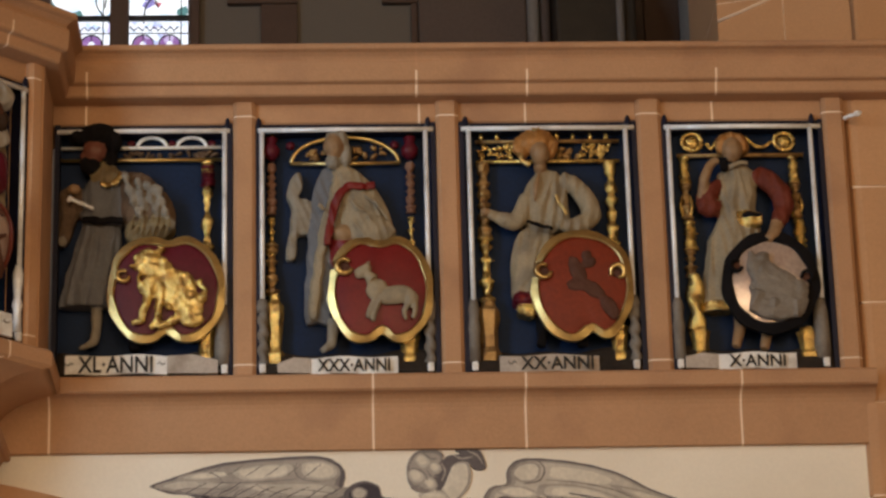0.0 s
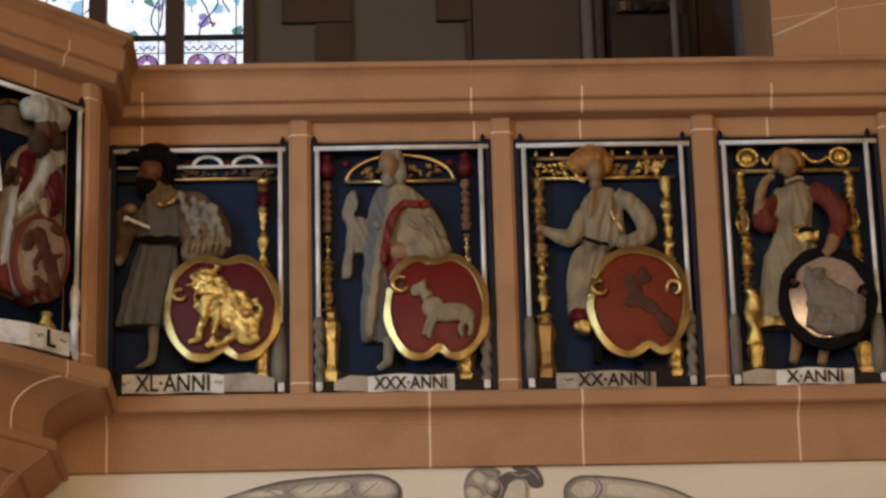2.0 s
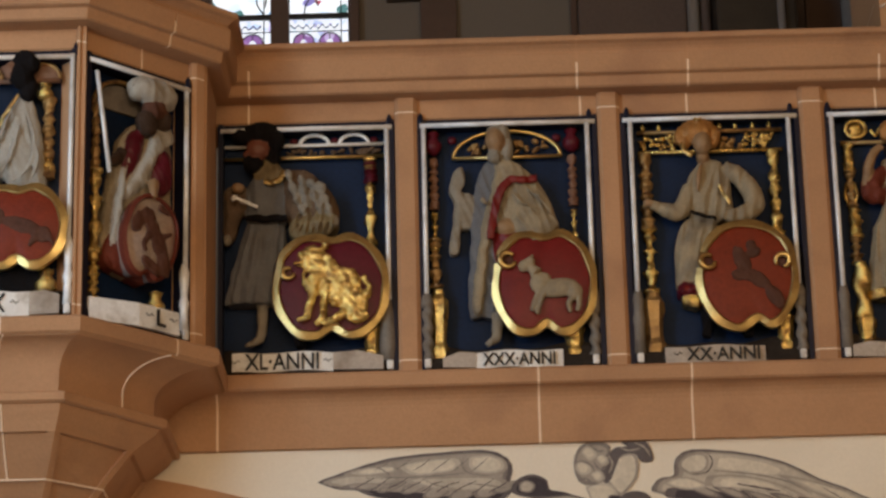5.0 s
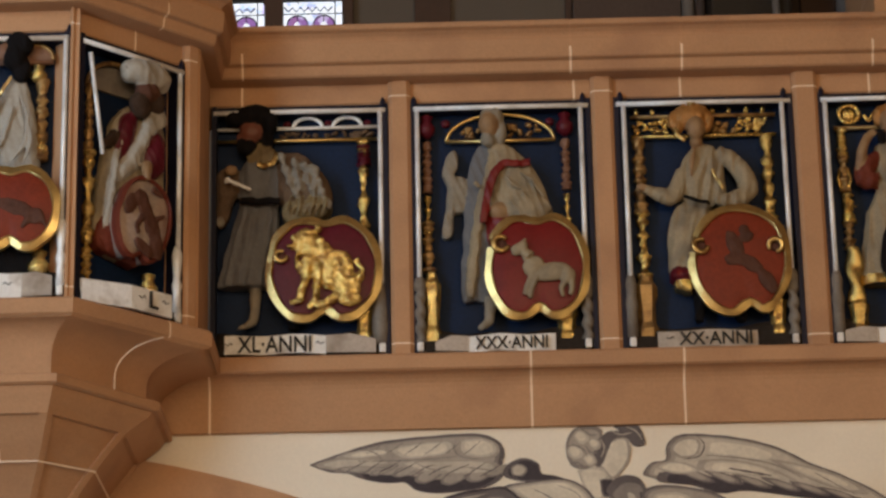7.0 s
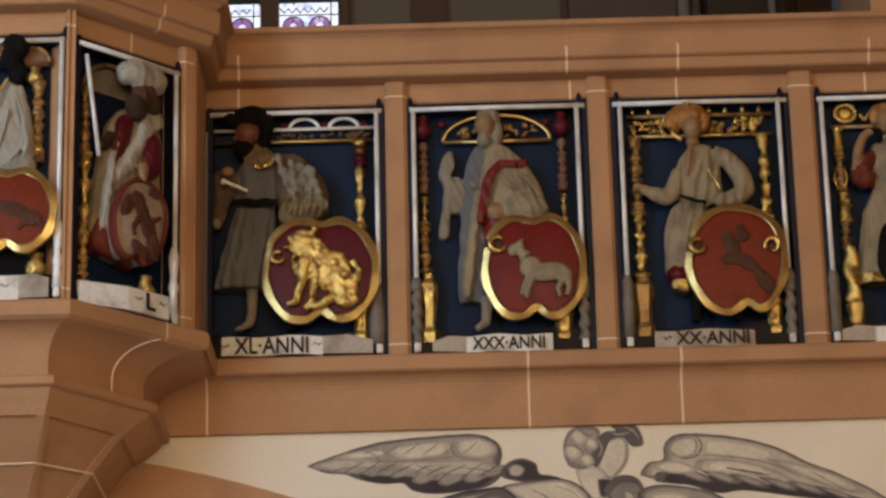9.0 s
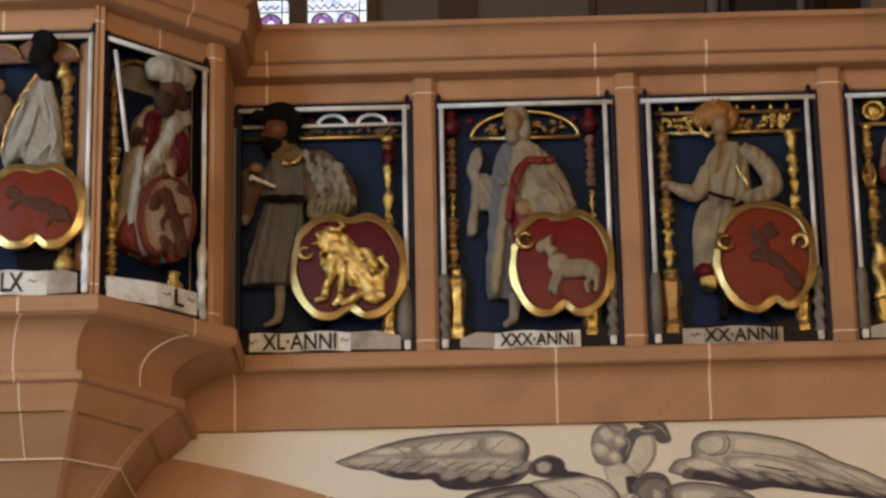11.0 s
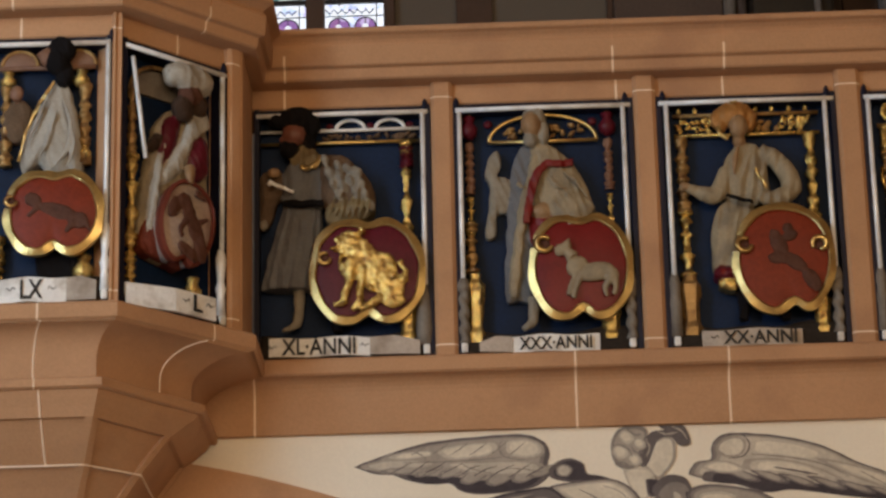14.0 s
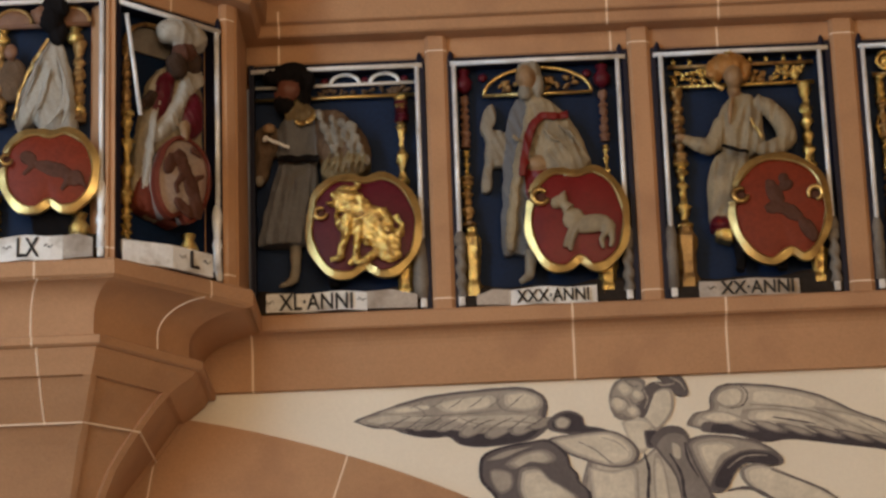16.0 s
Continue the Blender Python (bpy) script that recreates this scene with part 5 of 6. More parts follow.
for x in (0.098, 0.573):
    column(p, x, 0.86, 0.985, 0.030, BEADS_B)
    column(p, x + 0.002, 0.70, 0.86, 0.028, BEADS_A, DULL_GOLD)
    for q in (-0.018, 0.018):
        smooth(part("gilded_strut", tube(bmesh.new(), [(x + q, 0.06, 0.80), (x + q * 1.5, 0.055, 0.75), (x + q * 0.6, 0.06, 0.70)], 0.008, 6), GOLD, p))
    column(p, x + 0.010, 0.555, 0.69, 0.034, BEADS_B)
column(p, 0.104, 0.44, 0.56, 0.030, BEADS_A, DULL_GOLD)
smooth(part("twisted_column", fluted(bmesh.new(), 0.115, 0.06, 0.20, 0.44, 0.034, 1.6), GOLD, p, "gilded twisted column"))
pedestal(p, 0.122, 0.06, 0.21, 0.046, GOLD)
pedestal(p, 0.582, 0.06, 0.20, 0.050, GOLD)
bm = bmesh.new()
drape(bm, [(0.33, 0.93, 0.05, 0.04), (0.325, 0.90, 0.085, 0.055), (0.318, 0.82, 0.085, 0.06), (0.315, 0.70, 0.080, 0.055)], 5, 0.03, 0)
drape(bm, [(0.318, 0.70, 0.085, 0.058), (0.30, 0.60, 0.115, 0.068), (0.275, 0.45, 0.115, 0.07), (0.255, 0.30, 0.10, 0.065)], 9, 0.075, 0, sides=54)
drape(bm, [(0.245, 0.315, 0.100, 0.067), (0.243, 0.272, 0.102, 0.069)], 9, 0.075, 4, sides=54)
drape(bm, [(0.345, 0.70, 0.060, 0.065), (0.35, 0.655, 0.064, 0.068)], 7, 0.06, 4)
limb(bm, [(0.40, 0.05, 0.90), (0.48, 0.03, 0.84), (0.512, 0.01, 0.74), (0.475, -0.015, 0.65)], [0.040, 0.050, 0.045, 0.032], 1, 12, 0.06)
limb(bm, [(0.475, -0.015, 0.65), (0.455, -0.03, 0.60), (0.425, -0.045, 0.57)], [0.030, 0.028, 0.018], 3)
limb(bm, [(0.25, 0.05, 0.85), (0.195, 0.035, 0.805), (0.180, 0.03, 0.745), (0.235, 0.03, 0.735)], [0.030, 0.042, 0.044, 0.035], 1, 12, 0.06)
limb(bm, [(0.165, 0.02, 0.78), (0.175, 0.0, 0.86), (0.20, 0.0, 0.92), (0.235, 0.0, 0.955)], [0.024, 0.022, 0.020, 0.015], 3)
ball(bm, 0.303, 0.005, 0.995, 0.043, 0.046, 0.058, 3, u=16, v=12)          # plain head
for k in range(10):
    a = radians(-20 + 220 * k / 9)
    ball(bm, 0.305 + 0.052 * math.cos(a), 0.025, 1.02 + 0.045 * math.sin(a), 0.026, 0.03, 0.024, 2)
sash(bm, [(0.285, -0.01, 0.915), (0.325, -0.02, 0.925), (0.365, -0.01, 0.93)], 0.012, 0)
cloth(bm, [(0.312, 0.712), (0.400, 0.708), (0.418, 0.668), (0.402, 0.645), (0.318, 0.648)], -0.005, 0.018, 4)
cloth(bm, [(0.332, 0.702), (0.398, 0.700), (0.402, 0.680), (0.335, 0.680)], -0.018, 0.012, 5)
ball(bm, 0.262, -0.01, 0.925, 0.020, 0.02, 0.034, 5)
for x, zf in ((0.30, 0.11), (0.42, 0.10)):
    limb(bm, [(x, 0.05, 0.30), (x - 0.005, 0.045, 0.20), (x - 0.03, 0.02, zf)], [0.03, 0.026, 0.02], 3)
statue(M, bm, [ROBE, RUST_CLOTH, STRAW, TAN, GOLD, DARK], "painted carved figure in pale gown with rust red sleeves", 0.1, 4.0)
s = shield(M, 0.428, 0.380, 0.186, 0.205, OVAL, PINK_WHITE, DARK, "pale shining round shield with black rim", [(-0.155, 0.05, 0.026), (0.150, 0.04, 0.024)], tilt=8.0, rim_r=0.019)
emblem(s, GREY_STONE, [(0.03, -0.045, 0.125, 0.085, 8), (-0.075, 0.055, 0.040, 0.045, 0), (-0.045, 0.095, 0.030, 0.030, 0), (0.02, 0.015, 0.11, 0.045, 18), (0.02, -0.125, 0.11, 0.050, 0), (0.08, -0.085, 0.085, 0.075, 0), (-0.02, 0.015, 0.075, 0.065, 20), (0.12, -0.03, 0.04, 0.05, 0)], [([(-0.05, -0.06), (-0.07, -0.15)], 0.028), ([(0.02, -0.09), (0.01, -0.16)], 0.026), ([(0.11, -0.08), (0.12, -0.15)], 0.024), ([(-0.09, 0.09), (-0.105, 0.12)], 0.014)], rough=0.008, label="grey raised carved beast")

# ---- relief on the bay front: figure in pale cloak, rust shield ----
M = pose(-2.53, BAY_F, SILL)
p = panel_frame(M, 0.947, "painted carved relief on the bay, half-round pediments and silver rod", None, 0.930, posts=("", "thin"))
plate(p, 0.50, 0.783, 0.004, 0.106, "LX", 0.604, 0.692, 0.018, 0.096, tail=(0.90, 0.09))
for x in (0.565, 0.800):
    o = arc(x, 1.030, 0.070, 0.062, 0, 180, 14)
    smooth(part("half_round", slab(bmesh.new(), o, 0.06, 0.098, 0, 0.006), FLESH, p, "reddish half-round pediment"))
    bow(p, x, 1.030, 0.073, 0.066, DULL_GOLD, 0.009, 0.06)
lintel_bar(p, 0.48, 0.875, 1.022, FLESH, 0.011, 0.062)
cup(p, 0.815, 0.93, 0.036, 0.08, GOLD)
column(p, 0.832, 0.60, 0.95, 0.032, BEADS_B, DULL_GOLD)
cup(p, 0.835, 0.62, 0.026, 0.07, GOLD)
cup(p, 0.52, 0.93, 0.036, 0.08, GOLD)
column(p, 0.515, 0.60, 0.95, 0.032, BEADS_B, DULL_GOLD)
cup(p, 0.838, 0.10, 0.045, 0.12, GOLD)
column(p, 0.495, 0.06, 0.30, 0.042, BEADS_B)
bm = bmesh.new()
cloth(bm, [(0.723, 0.950), (0.778, 0.899), (0.813, 0.737), (0.827, 0.570), (0.760, 0.540), (0.693, 0.538), (0.655, 0.600), (0.600, 0.560), (0.577, 0.600), (0.580, 0.663), (0.636, 0.804), (0.685, 0.905)], 0.04, 0.050, 0)
cloth(bm, [(0.66, 0.56), (0.80, 0.57), (0.81, 0.30), (0.80, 0.13), (0.66, 0.13), (0.65, 0.35)], 0.06, 0.02, 1)
sash(bm, [(0.715, -0.002, 0.945), (0.650, -0.005, 0.830), (0.600, 0.0, 0.710), (0.577, 0.005, 0.600)], 0.010, 3, 0.5)
for pts in ([(0.755, 0.86), (0.785, 0.74), (0.770, 0.63), (0.70, 0.555)], [(0.73, 0.82), (0.70, 0.69), (0.66, 0.60)], [(0.80, 0.72), (0.80, 0.64), (0.77, 0.56)], [(0.70, 0.88), (0.655, 0.78), (0.615, 0.66)]):
    limb(bm, [(x, -0.020, z) for x, z in pts], [0.004, 0.010] + [0.009] * (len(pts) - 3) + [0.004], 0, 8)
ball(bm, 0.680, 0.0, 1.045, 0.030, 0.04, 0.040, 2)
ball(bm, 0.655, -0.005, 1.055, 0.014, 0.02, 0.014, 2)
ball(bm, 0.722, 0.005, 1.03, 0.050, 0.05, 0.060, 1, u=16, v=12)             # plain head
ball(bm, 0.738, 0.01, 1.080, 0.062, 0.05, 0.058, 1)
ball(bm, 0.750, 0.03, 0.98, 0.040, 0.04, 0.06, 1)
cloth(bm, [(0.554, 0.885), (0.615, 0.850), (0.610, 0.740), (0.560, 0.700), (0.510, 0.730), (0.505, 0.825)], 0.05, 0.03, 4)
ball(bm, 0.560, 0.02, 0.90, 0.030, 0.02, 0.035, 2)
statue(M, bm, [WHITE_ROBE, DARK, FLESH, RIM_GOLD, BROWN_FUR], "painted carved figure in whitish cloak and dark cap", 0.3, 5.0, 0.003)
s = shield(M, 0.728, 0.370, 0.184, 0.166, HEART, RED_BROWN, RIM_GOLD, "rust red heart-shaped shield with worn dark beast", [(-0.165, 0.045, 0.022)])
emblem(s, BROWN_BEAST, [(0.02, 0.0, 0.09, 0.035, 18), (-0.08, 0.05, 0.04, 0.03, 20), (0.10, -0.04, 0.05, 0.035, 20)], [([(-0.06, 0.02), (-0.10, -0.02)], 0.014), ([(0.08, -0.05), (0.05, -0.09)], 0.014), ([(0.13, -0.04), (0.15, -0.09)], 0.012)], rough=0.005, label="worn dark raised beast", depth=0.007)

# ---- relief on the slanting side of the bay: turbaned figure ----
M = pose(BAY_R - OBX, BAY_F, SILL, 0, 0, 45)
M = M @ pose(0.035, 0, 0)
p = panel_frame(M, 0.542, "painted carved relief on the slanting side of the bay", None, 0.515, posts=("", "thin"))
plate(p, 0.030, 0.434, 0.0, 0.096, "L", 0.318, 0.362, 0.018, 0.088, fold=0.225)
bow(p, 0.23, 0.945, 0.15, 0.13, DULL_GOLD, 0.010)
o = arc(0.23, 0.95, 0.14, 0.115, 0, 180, 12)
part("half_round", slab(bmesh.new(), o, 0.085, 0.099), GREY_STONE, p, "grey half-round pediment")
column(p, 0.090, 0.66, 0.95, 0.024, BEADS_B, DULL_GOLD)
column(p, 0.092, 0.30, 0.66, 0.034, BEADS_A)
column(p, 0.090, 0.09, 0.30, 0.030, BEADS_B)
cup(p, 0.400, 0.09, 0.042, 0.12, GOLD)
bm = bmesh.new()
cloth(bm, [(0.226, 0.850), (0.185, 0.740), (0.157, 0.630), (0.118, 0.330), (0.150, 0.250), (0.320, 0.240), (0.465, 0.420), (0.475, 0.600), (0.469, 0.835), (0.418, 0.926), (0.33, 0.930)], 0.055, 0.040, 4)
cloth(bm, [(0.243, 0.850), (0.305, 0.860), (0.290, 0.760), (0.250, 0.680), (0.205, 0.640), (0.215, 0.740)], 0.022, 0.018, 1)
cloth(bm, [(0.425, 0.926), (0.360, 0.890), (0.315, 0.790), (0.255, 0.680), (0.195, 0.560), (0.250, 0.575), (0.320, 0.650), (0.360, 0.780), (0.400, 0.830), (0.455, 0.860)], 0.012, 0.030, 0)
cloth(bm, [(0.240, 0.830), (0.225, 0.740), (0.190, 0.640), (0.150, 0.420), (0.135, 0.300), (0.165, 0.300), (0.195, 0.480), (0.215, 0.640)], 0.025, 0.024, 0)
cloth(bm, [(0.375, 0.800), (0.425, 0.800), (0.446, 0.720), (0.432, 0.634), (0.360, 0.600), (0.337, 0.685)], 0.008, 0.034, 1)
cloth(bm, [(0.122, 0.262), (0.125, 0.340), (0.170, 0.420), (0.240, 0.380), (0.330, 0.225), (0.240, 0.228)], 0.030, 0.030, 5)
limb(bm, [(0.215, 0.05, 0.76), (0.165, 0.03, 0.71), (0.125, 0.005, 0.690)], [0.028, 0.024, 0.018], 3)
limb(bm, [(0.330, -0.02, 0.640), (0.312, -0.048, 0.600), (0.312, -0.055, 0.560)], [0.026, 0.022, 0.014], 6)
ball(bm, 0.338, -0.002, 0.962, 0.056, 0.05, 0.046, 2, u=16, v=12)           # plain head
ball(bm, 0.305, -0.002, 0.900, 0.052, 0.04, 0.058, 3)
ball(bm, 0.385, 0.005, 0.935, 0.050, 0.04, 0.050, 3)
rnd = random.Random(31)
for k in range(11):
    a = radians(-20 + 220 * k / 10)
    ball(bm, 0.336 + 0.085 * math.cos(a), 0.01, 1.035 + 0.038 * math.sin(a), 0.042, 0.045, 0.034, 0, turn=math.degrees(-a) + 40)
ball(bm, 0.336, -0.010, 1.040, 0.116, 0.058, 0.058, 0, u=18, v=12)
for k in range(26):
    a, q = rnd.uniform(0.0, math.pi), rnd.uniform(0.4, 1.05)
    ball(bm, 0.336 + 0.105 * q * math.cos(a), -0.058 + 0.045 * q, 1.035 + 0.060 * q * math.sin(a), 0.009, 0.012, 0.008, 3, u=6, v=5)
statue(M, bm, [WHITE_ROBE, CRIMSON, BROWN_BEAST, DARK_FUR, ROBE, RUST_CLOTH, TAN], "painted carved figure with speckled white turban and red gown", 0.4, 6.0, 0.006)
smooth(part("lance", tube(bmesh.new(), [(0.045, 0.005, 1.059), (0.108, -0.005, 0.633)], 0.009, 8), SILVER, p, "thin silvered staff"))
s = shield(M, 0.300, 0.392, 0.132, 0.178, ROUND, PINK_WHITE, RUST_CLOTH, "worn pinkish white shield with brown rim", (), tilt=12, y=-0.022, rim_r=0.007)
emblem(s, BROWN_BEAST, [(-0.040, 0.075, 0.040, 0.040, 0), (-0.010, 0.035, 0.036, 0.050, -35), (0.035, -0.020, 0.040, 0.075, -35), (0.075, -0.085, 0.036, 0.065, -25), (-0.085, 0.030, 0.030, 0.050, 10), (0.02, -0.125, 0.060, 0.026, 20)],
       [([(-0.02, 0.0), (-0.035, -0.05), (-0.02, -0.075)], 0.014), ([(0.05, 0.02), (0.085, 0.05)], 0.012), ([(0.0, 0.135), (0.055, 0.125)], 0.016)], rough=0.006, label="brown raised carved beast", depth=0.010)

# ---- mural on the plaster under the gallery: winged figure in grey wash, as plain shapes ----
TONES = [mat("wash", c, 0.92, 0, 0.20, 9, 60, 0.1, tuple(0.82 * q for q in c), 0.5, 14) for c in ((0.060, 0.050, 0.058), (0.135, 0.115, 0.116), (0.24, 0.210, 0.192), (0.37, 0.325, 0.280), (0.51, 0.455, 0.380), (0.655, 0.590, 0.485))]
mural = thing("mural", "grey-wash wall painting of a winged figure on cream plaster", "wall painting", pose(-0.694, 0.058, 4.588))


def mp(a, b, y=0.0):
    """A place on the mural: a to the right, b downwards."""
    return Vector((2.36 * a - 0.12 * b, y, -2.47 * b - 0.11 * a))


LAYER = [0.0012]


def next_layer():
    LAYER[0] += 0.00004
    return -LAYER[0]


def patch(points, material, name="painted_shape", n=4):
    loop = bend([Vector((*points[-1], 0))] + [Vector((*q, 0)) for q in points] + [Vector((*points[0], 0))], n)[n:-1]
    o = [mp(q.x, q.y) for q in loop]
    part(name, slab(bmesh.new(), [(q.x, q.z) for q in o], next_layer(), 0.0015), material, mural)


def graded(points, tones, name="painted_shape", to=(0.0, 0.0), step=0.17):
    """A wash that fades from its edge inwards, in several tones; to: how the core shifts, in shares of the width and height."""
    xs, ys = [q[0] for q in points], [q[1] for q in points]
    cx, cy = sum(xs) / len(xs) + to[0] * (max(xs) - min(xs)), sum(ys) / len(ys) + to[1] * (max(ys) - min(ys))
    for k, t in enumerate(tones):
        f = 1.0 - step * k
        patch([(cx + (x - cx) * f, cy + (y - cy) * f) for x, y in points], TONES[t], name)


def stroke(points, width, tone=1, name="brush_stroke"):
    line = [mp(q.x, q.y) for q in bend([Vector((*q, 0)) for q in points], 6)]
    bm = bmesh.new()
    y = next_layer()
    L, R = [], []
    n = len(line)
    for i, q in enumerate(line):
        t = (line[min(i + 1, n - 1)] - line[max(i - 1, 0)]).normalized()
        s = Vector((t.z, 0, -t.x)) * width * 0.8 * (0.35 + 0.65 * math.sin(math.pi * (i + 0.6) / n)) * (1 + 0.25 * math.sin(i * 1.7))
        L.append((q + s).to_tuple())
        R.append((q - s).to_tuple())
    fl = [[bm.verts.new((x, yy, z)) for x, _, z in side] for side in (L, R) for yy in (y, 0.001)]
    for i in range(n - 1):
        bm.faces.new((fl[0][i], fl[0][i + 1], fl[2][i + 1], fl[2][i]))
        bm.faces.new((fl[0][i], fl[1][i], fl[1][i + 1], fl[0][i + 1]))
        bm.faces.new((fl[2][i], fl[2][i + 1], fl[3][i + 1], fl[3][i]))
    part(name, bm, TONES[tone], mural)


def feather(a0, b0, a1, b1, w, tones, name="feather"):
    """One painted feather from its root to its tip."""
    d = Vector((a1 - a0, b1 - b0))
    n = Vector((-d.y, d.x)).normalized() * w
    pts = [(a0, b0), (a0 + d.x * 0.3 + n.x * 0.8, b0 + d.y * 0.3 + n.y * 0.8), (a0 + d.x * 0.75 + n.x, b0 + d.y * 0.75 + n.y), (a1, b1), (a0 + d.x * 0.75 - n.x, b0 + d.y * 0.75 - n.y), (a0 + d.x * 0.3 - n.x * 0.8, b0 + d.y * 0.3 - n.y * 0.8)]
    graded(pts, tones, name, (0, -0.05), 0.22)


# one wing, its dark lower feathers and light coverts
graded([(0.006, -0.003), (0.063, -0.025), (0.133, -0.046), (0.225, -0.058), (0.299, -0.063), (0.332, -0.054), (0.346, -0.036), (0.343, -0.014), (0.349, 0.002), (0.318, 0.026), (0.272, 0.036), (0.226, 0.039), (0.192, 0.034), (0.172, 0.022), (0.134, 0.024), (0.095, 0.017), (0.072, 0.009), (0.041, 0.008)], (1, 2, 3), "wing", (0, -0.10), 0.05)
graded([(0.083, 0.008), (0.134, 0.010), (0.18, 0.010), (0.226, 0.016), (0.288, 0.012), (0.334, 0.002), (0.349, 0.004), (0.322, 0.026), (0.272, 0.036), (0.226, 0.040), (0.193, 0.035), (0.172, 0.022), (0.134, 0.024), (0.095, 0.017)], (1, 0), "wing_shadow", (0, 0.2), 0.10)
for a, b, w in ((0.205, 0.018, 0.010), (0.25, 0.020, 0.010), (0.295, 0.014, 0.010), (0.325, 0.006, 0.008), (0.165, 0.010, 0.008), (0.125, 0.010, 0.006)):
    feather(a + 0.040, b - 0.018, a - 0.014, b + 0.001, w, (2, 3, 3), "covert")
feather(0.16, -0.012, 0.014, -0.003, 0.009, (3, 4))
feather(0.18, -0.034, 0.050, -0.018, 0.007, (3, 4, 5))
feather(0.15, 0.000, 0.050, 0.003, 0.005, (2, 3))
graded([(0.133, -0.033), (0.194, -0.047), (0.256, -0.052), (0.264, -0.034), (0.226, -0.022), (0.164, -0.017)], (3, 4, 5), "covert")
graded([(0.150, -0.010), (0.233, -0.016), (0.303, -0.018), (0.338, -0.012), (0.334, 0.002), (0.272, 0.006), (0.211, 0.005)], (3, 4, 4), "covert")
graded([(0.264, -0.052), (0.303, -0.058), (0.332, -0.049), (0.338, -0.034), (0.322, -0.022), (0.28, -0.023), (0.264, -0.036)], (3, 4, 5), "covert", (0.05, -0.05))
for pts, w in (([(0.006, -0.003), (0.063, -0.025), (0.133, -0.046), (0.225, -0.058), (0.299, -0.063), (0.334, -0.052), (0.346, -0.034), (0.343, -0.014)], 0.005), ([(0.09, -0.012), (0.15, -0.014), (0.21, -0.018), (0.262, -0.024)], 0.003), ([(0.262, -0.052), (0.258, -0.038), (0.272, -0.024), (0.31, -0.020)], 0.003), ([(0.195, -0.010), (0.215, -0.002), (0.25, 0.004)], 0.003), ([(0.10, -0.034), (0.125, -0.024), (0.132, -0.014)], 0.003), ([(0.27, -0.006), (0.30, -0.004), (0.335, 0.000)], 0.003)):
    stroke(pts, w, 2 if w < 0.004 else 1)
for k in range(9):
    a = 0.075 + 0.030 * k
    stroke([(a + 0.030, -0.012 - 0.004 * math.sin(k)), (a + 0.014, -0.004), (a, 0.004 + 0.002 * math.sin(2 * k)), (a - 0.010, 0.010)], 0.0032, 1)
for k in range(6):
    a = 0.10 + 0.034 * k
    stroke([(a + 0.034, -0.044 - 0.0015 * k), (a + 0.020, -0.034 - 0.001 * k), (a + 0.004, -0.026)], 0.003, 2)
# knot of cloth between wing and shoulder
graded([(0.346, -0.003), (0.361, -0.018), (0.384, -0.024), (0.407, -0.015), (0.414, 0.002), (0.441, 0.006), (0.47, 0.018), (0.418, 0.016), (0.38, 0.016), (0.349, 0.009)], (1, 0), "cloth_knot")
graded([(0.358, -0.006), (0.372, -0.014), (0.388, -0.006), (0.380, 0.007), (0.362, 0.006)], (2, 4), "cloth_knot", step=0.25)
# other wing
graded([(0.591, 0.001), (0.603, -0.019), (0.63, -0.027), (0.632, -0.050), (0.649, -0.067), (0.684, -0.071), (0.757, -0.066), (0.825, -0.051), (0.886, -0.024), (0.939, -0.006), (0.999, 0.020), (1.05, 0.058), (0.99, 0.044), (0.937, 0.039), (0.884, 0.033), (0.823, 0.027), (0.763, 0.023), (0.717, 0.029), (0.675, 0.015), (0.625, 0.009)], (2, 3, 4), "wing", (0, -0.10), 0.05)
graded([(0.618, -0.004), (0.671, -0.006), (0.732, 0.004), (0.808, 0.012), (0.869, 0.016), (0.97, 0.032), (1.04, 0.056), (0.937, 0.040), (0.869, 0.033), (0.808, 0.026), (0.763, 0.023), (0.72, 0.029), (0.675, 0.016), (0.618, 0.011)], (1, 0), "wing_shadow", (0, 0.1), 0.10)
for a, b, w in ((0.70, 0.008, 0.007), (0.75, 0.010, 0.007), (0.80, 0.016, 0.006), (0.85, 0.020, 0.006), (0.90, 0.026, 0.006), (0.95, 0.034, 0.005)):
    feather(a - 0.055, b - 0.020, a + 0.016, b + 0.002, w, (1, 2, 3), "covert")
graded([(0.637, -0.042), (0.651, -0.061), (0.68, -0.066), (0.691, -0.054), (0.683, -0.035), (0.656, -0.030)], (3, 5), "covert", step=0.2)
graded([(0.610, -0.012), (0.635, -0.024), (0.670, -0.020), (0.690, -0.008), (0.650, -0.002)], (3, 4, 5), "covert")
graded([(0.699, -0.060), (0.764, -0.058), (0.825, -0.041), (0.81, -0.028), (0.749, -0.035), (0.699, -0.040)], (4, 5), "covert")
graded([(0.687, -0.026), (0.748, -0.029), (0.809, -0.017), (0.862, 0.006), (0.809, 0.000), (0.74, -0.006), (0.687, -0.010)], (3, 4, 5), "covert")
feather(0.81, -0.032, 0.985, 0.024, 0.011, (3, 4, 5))
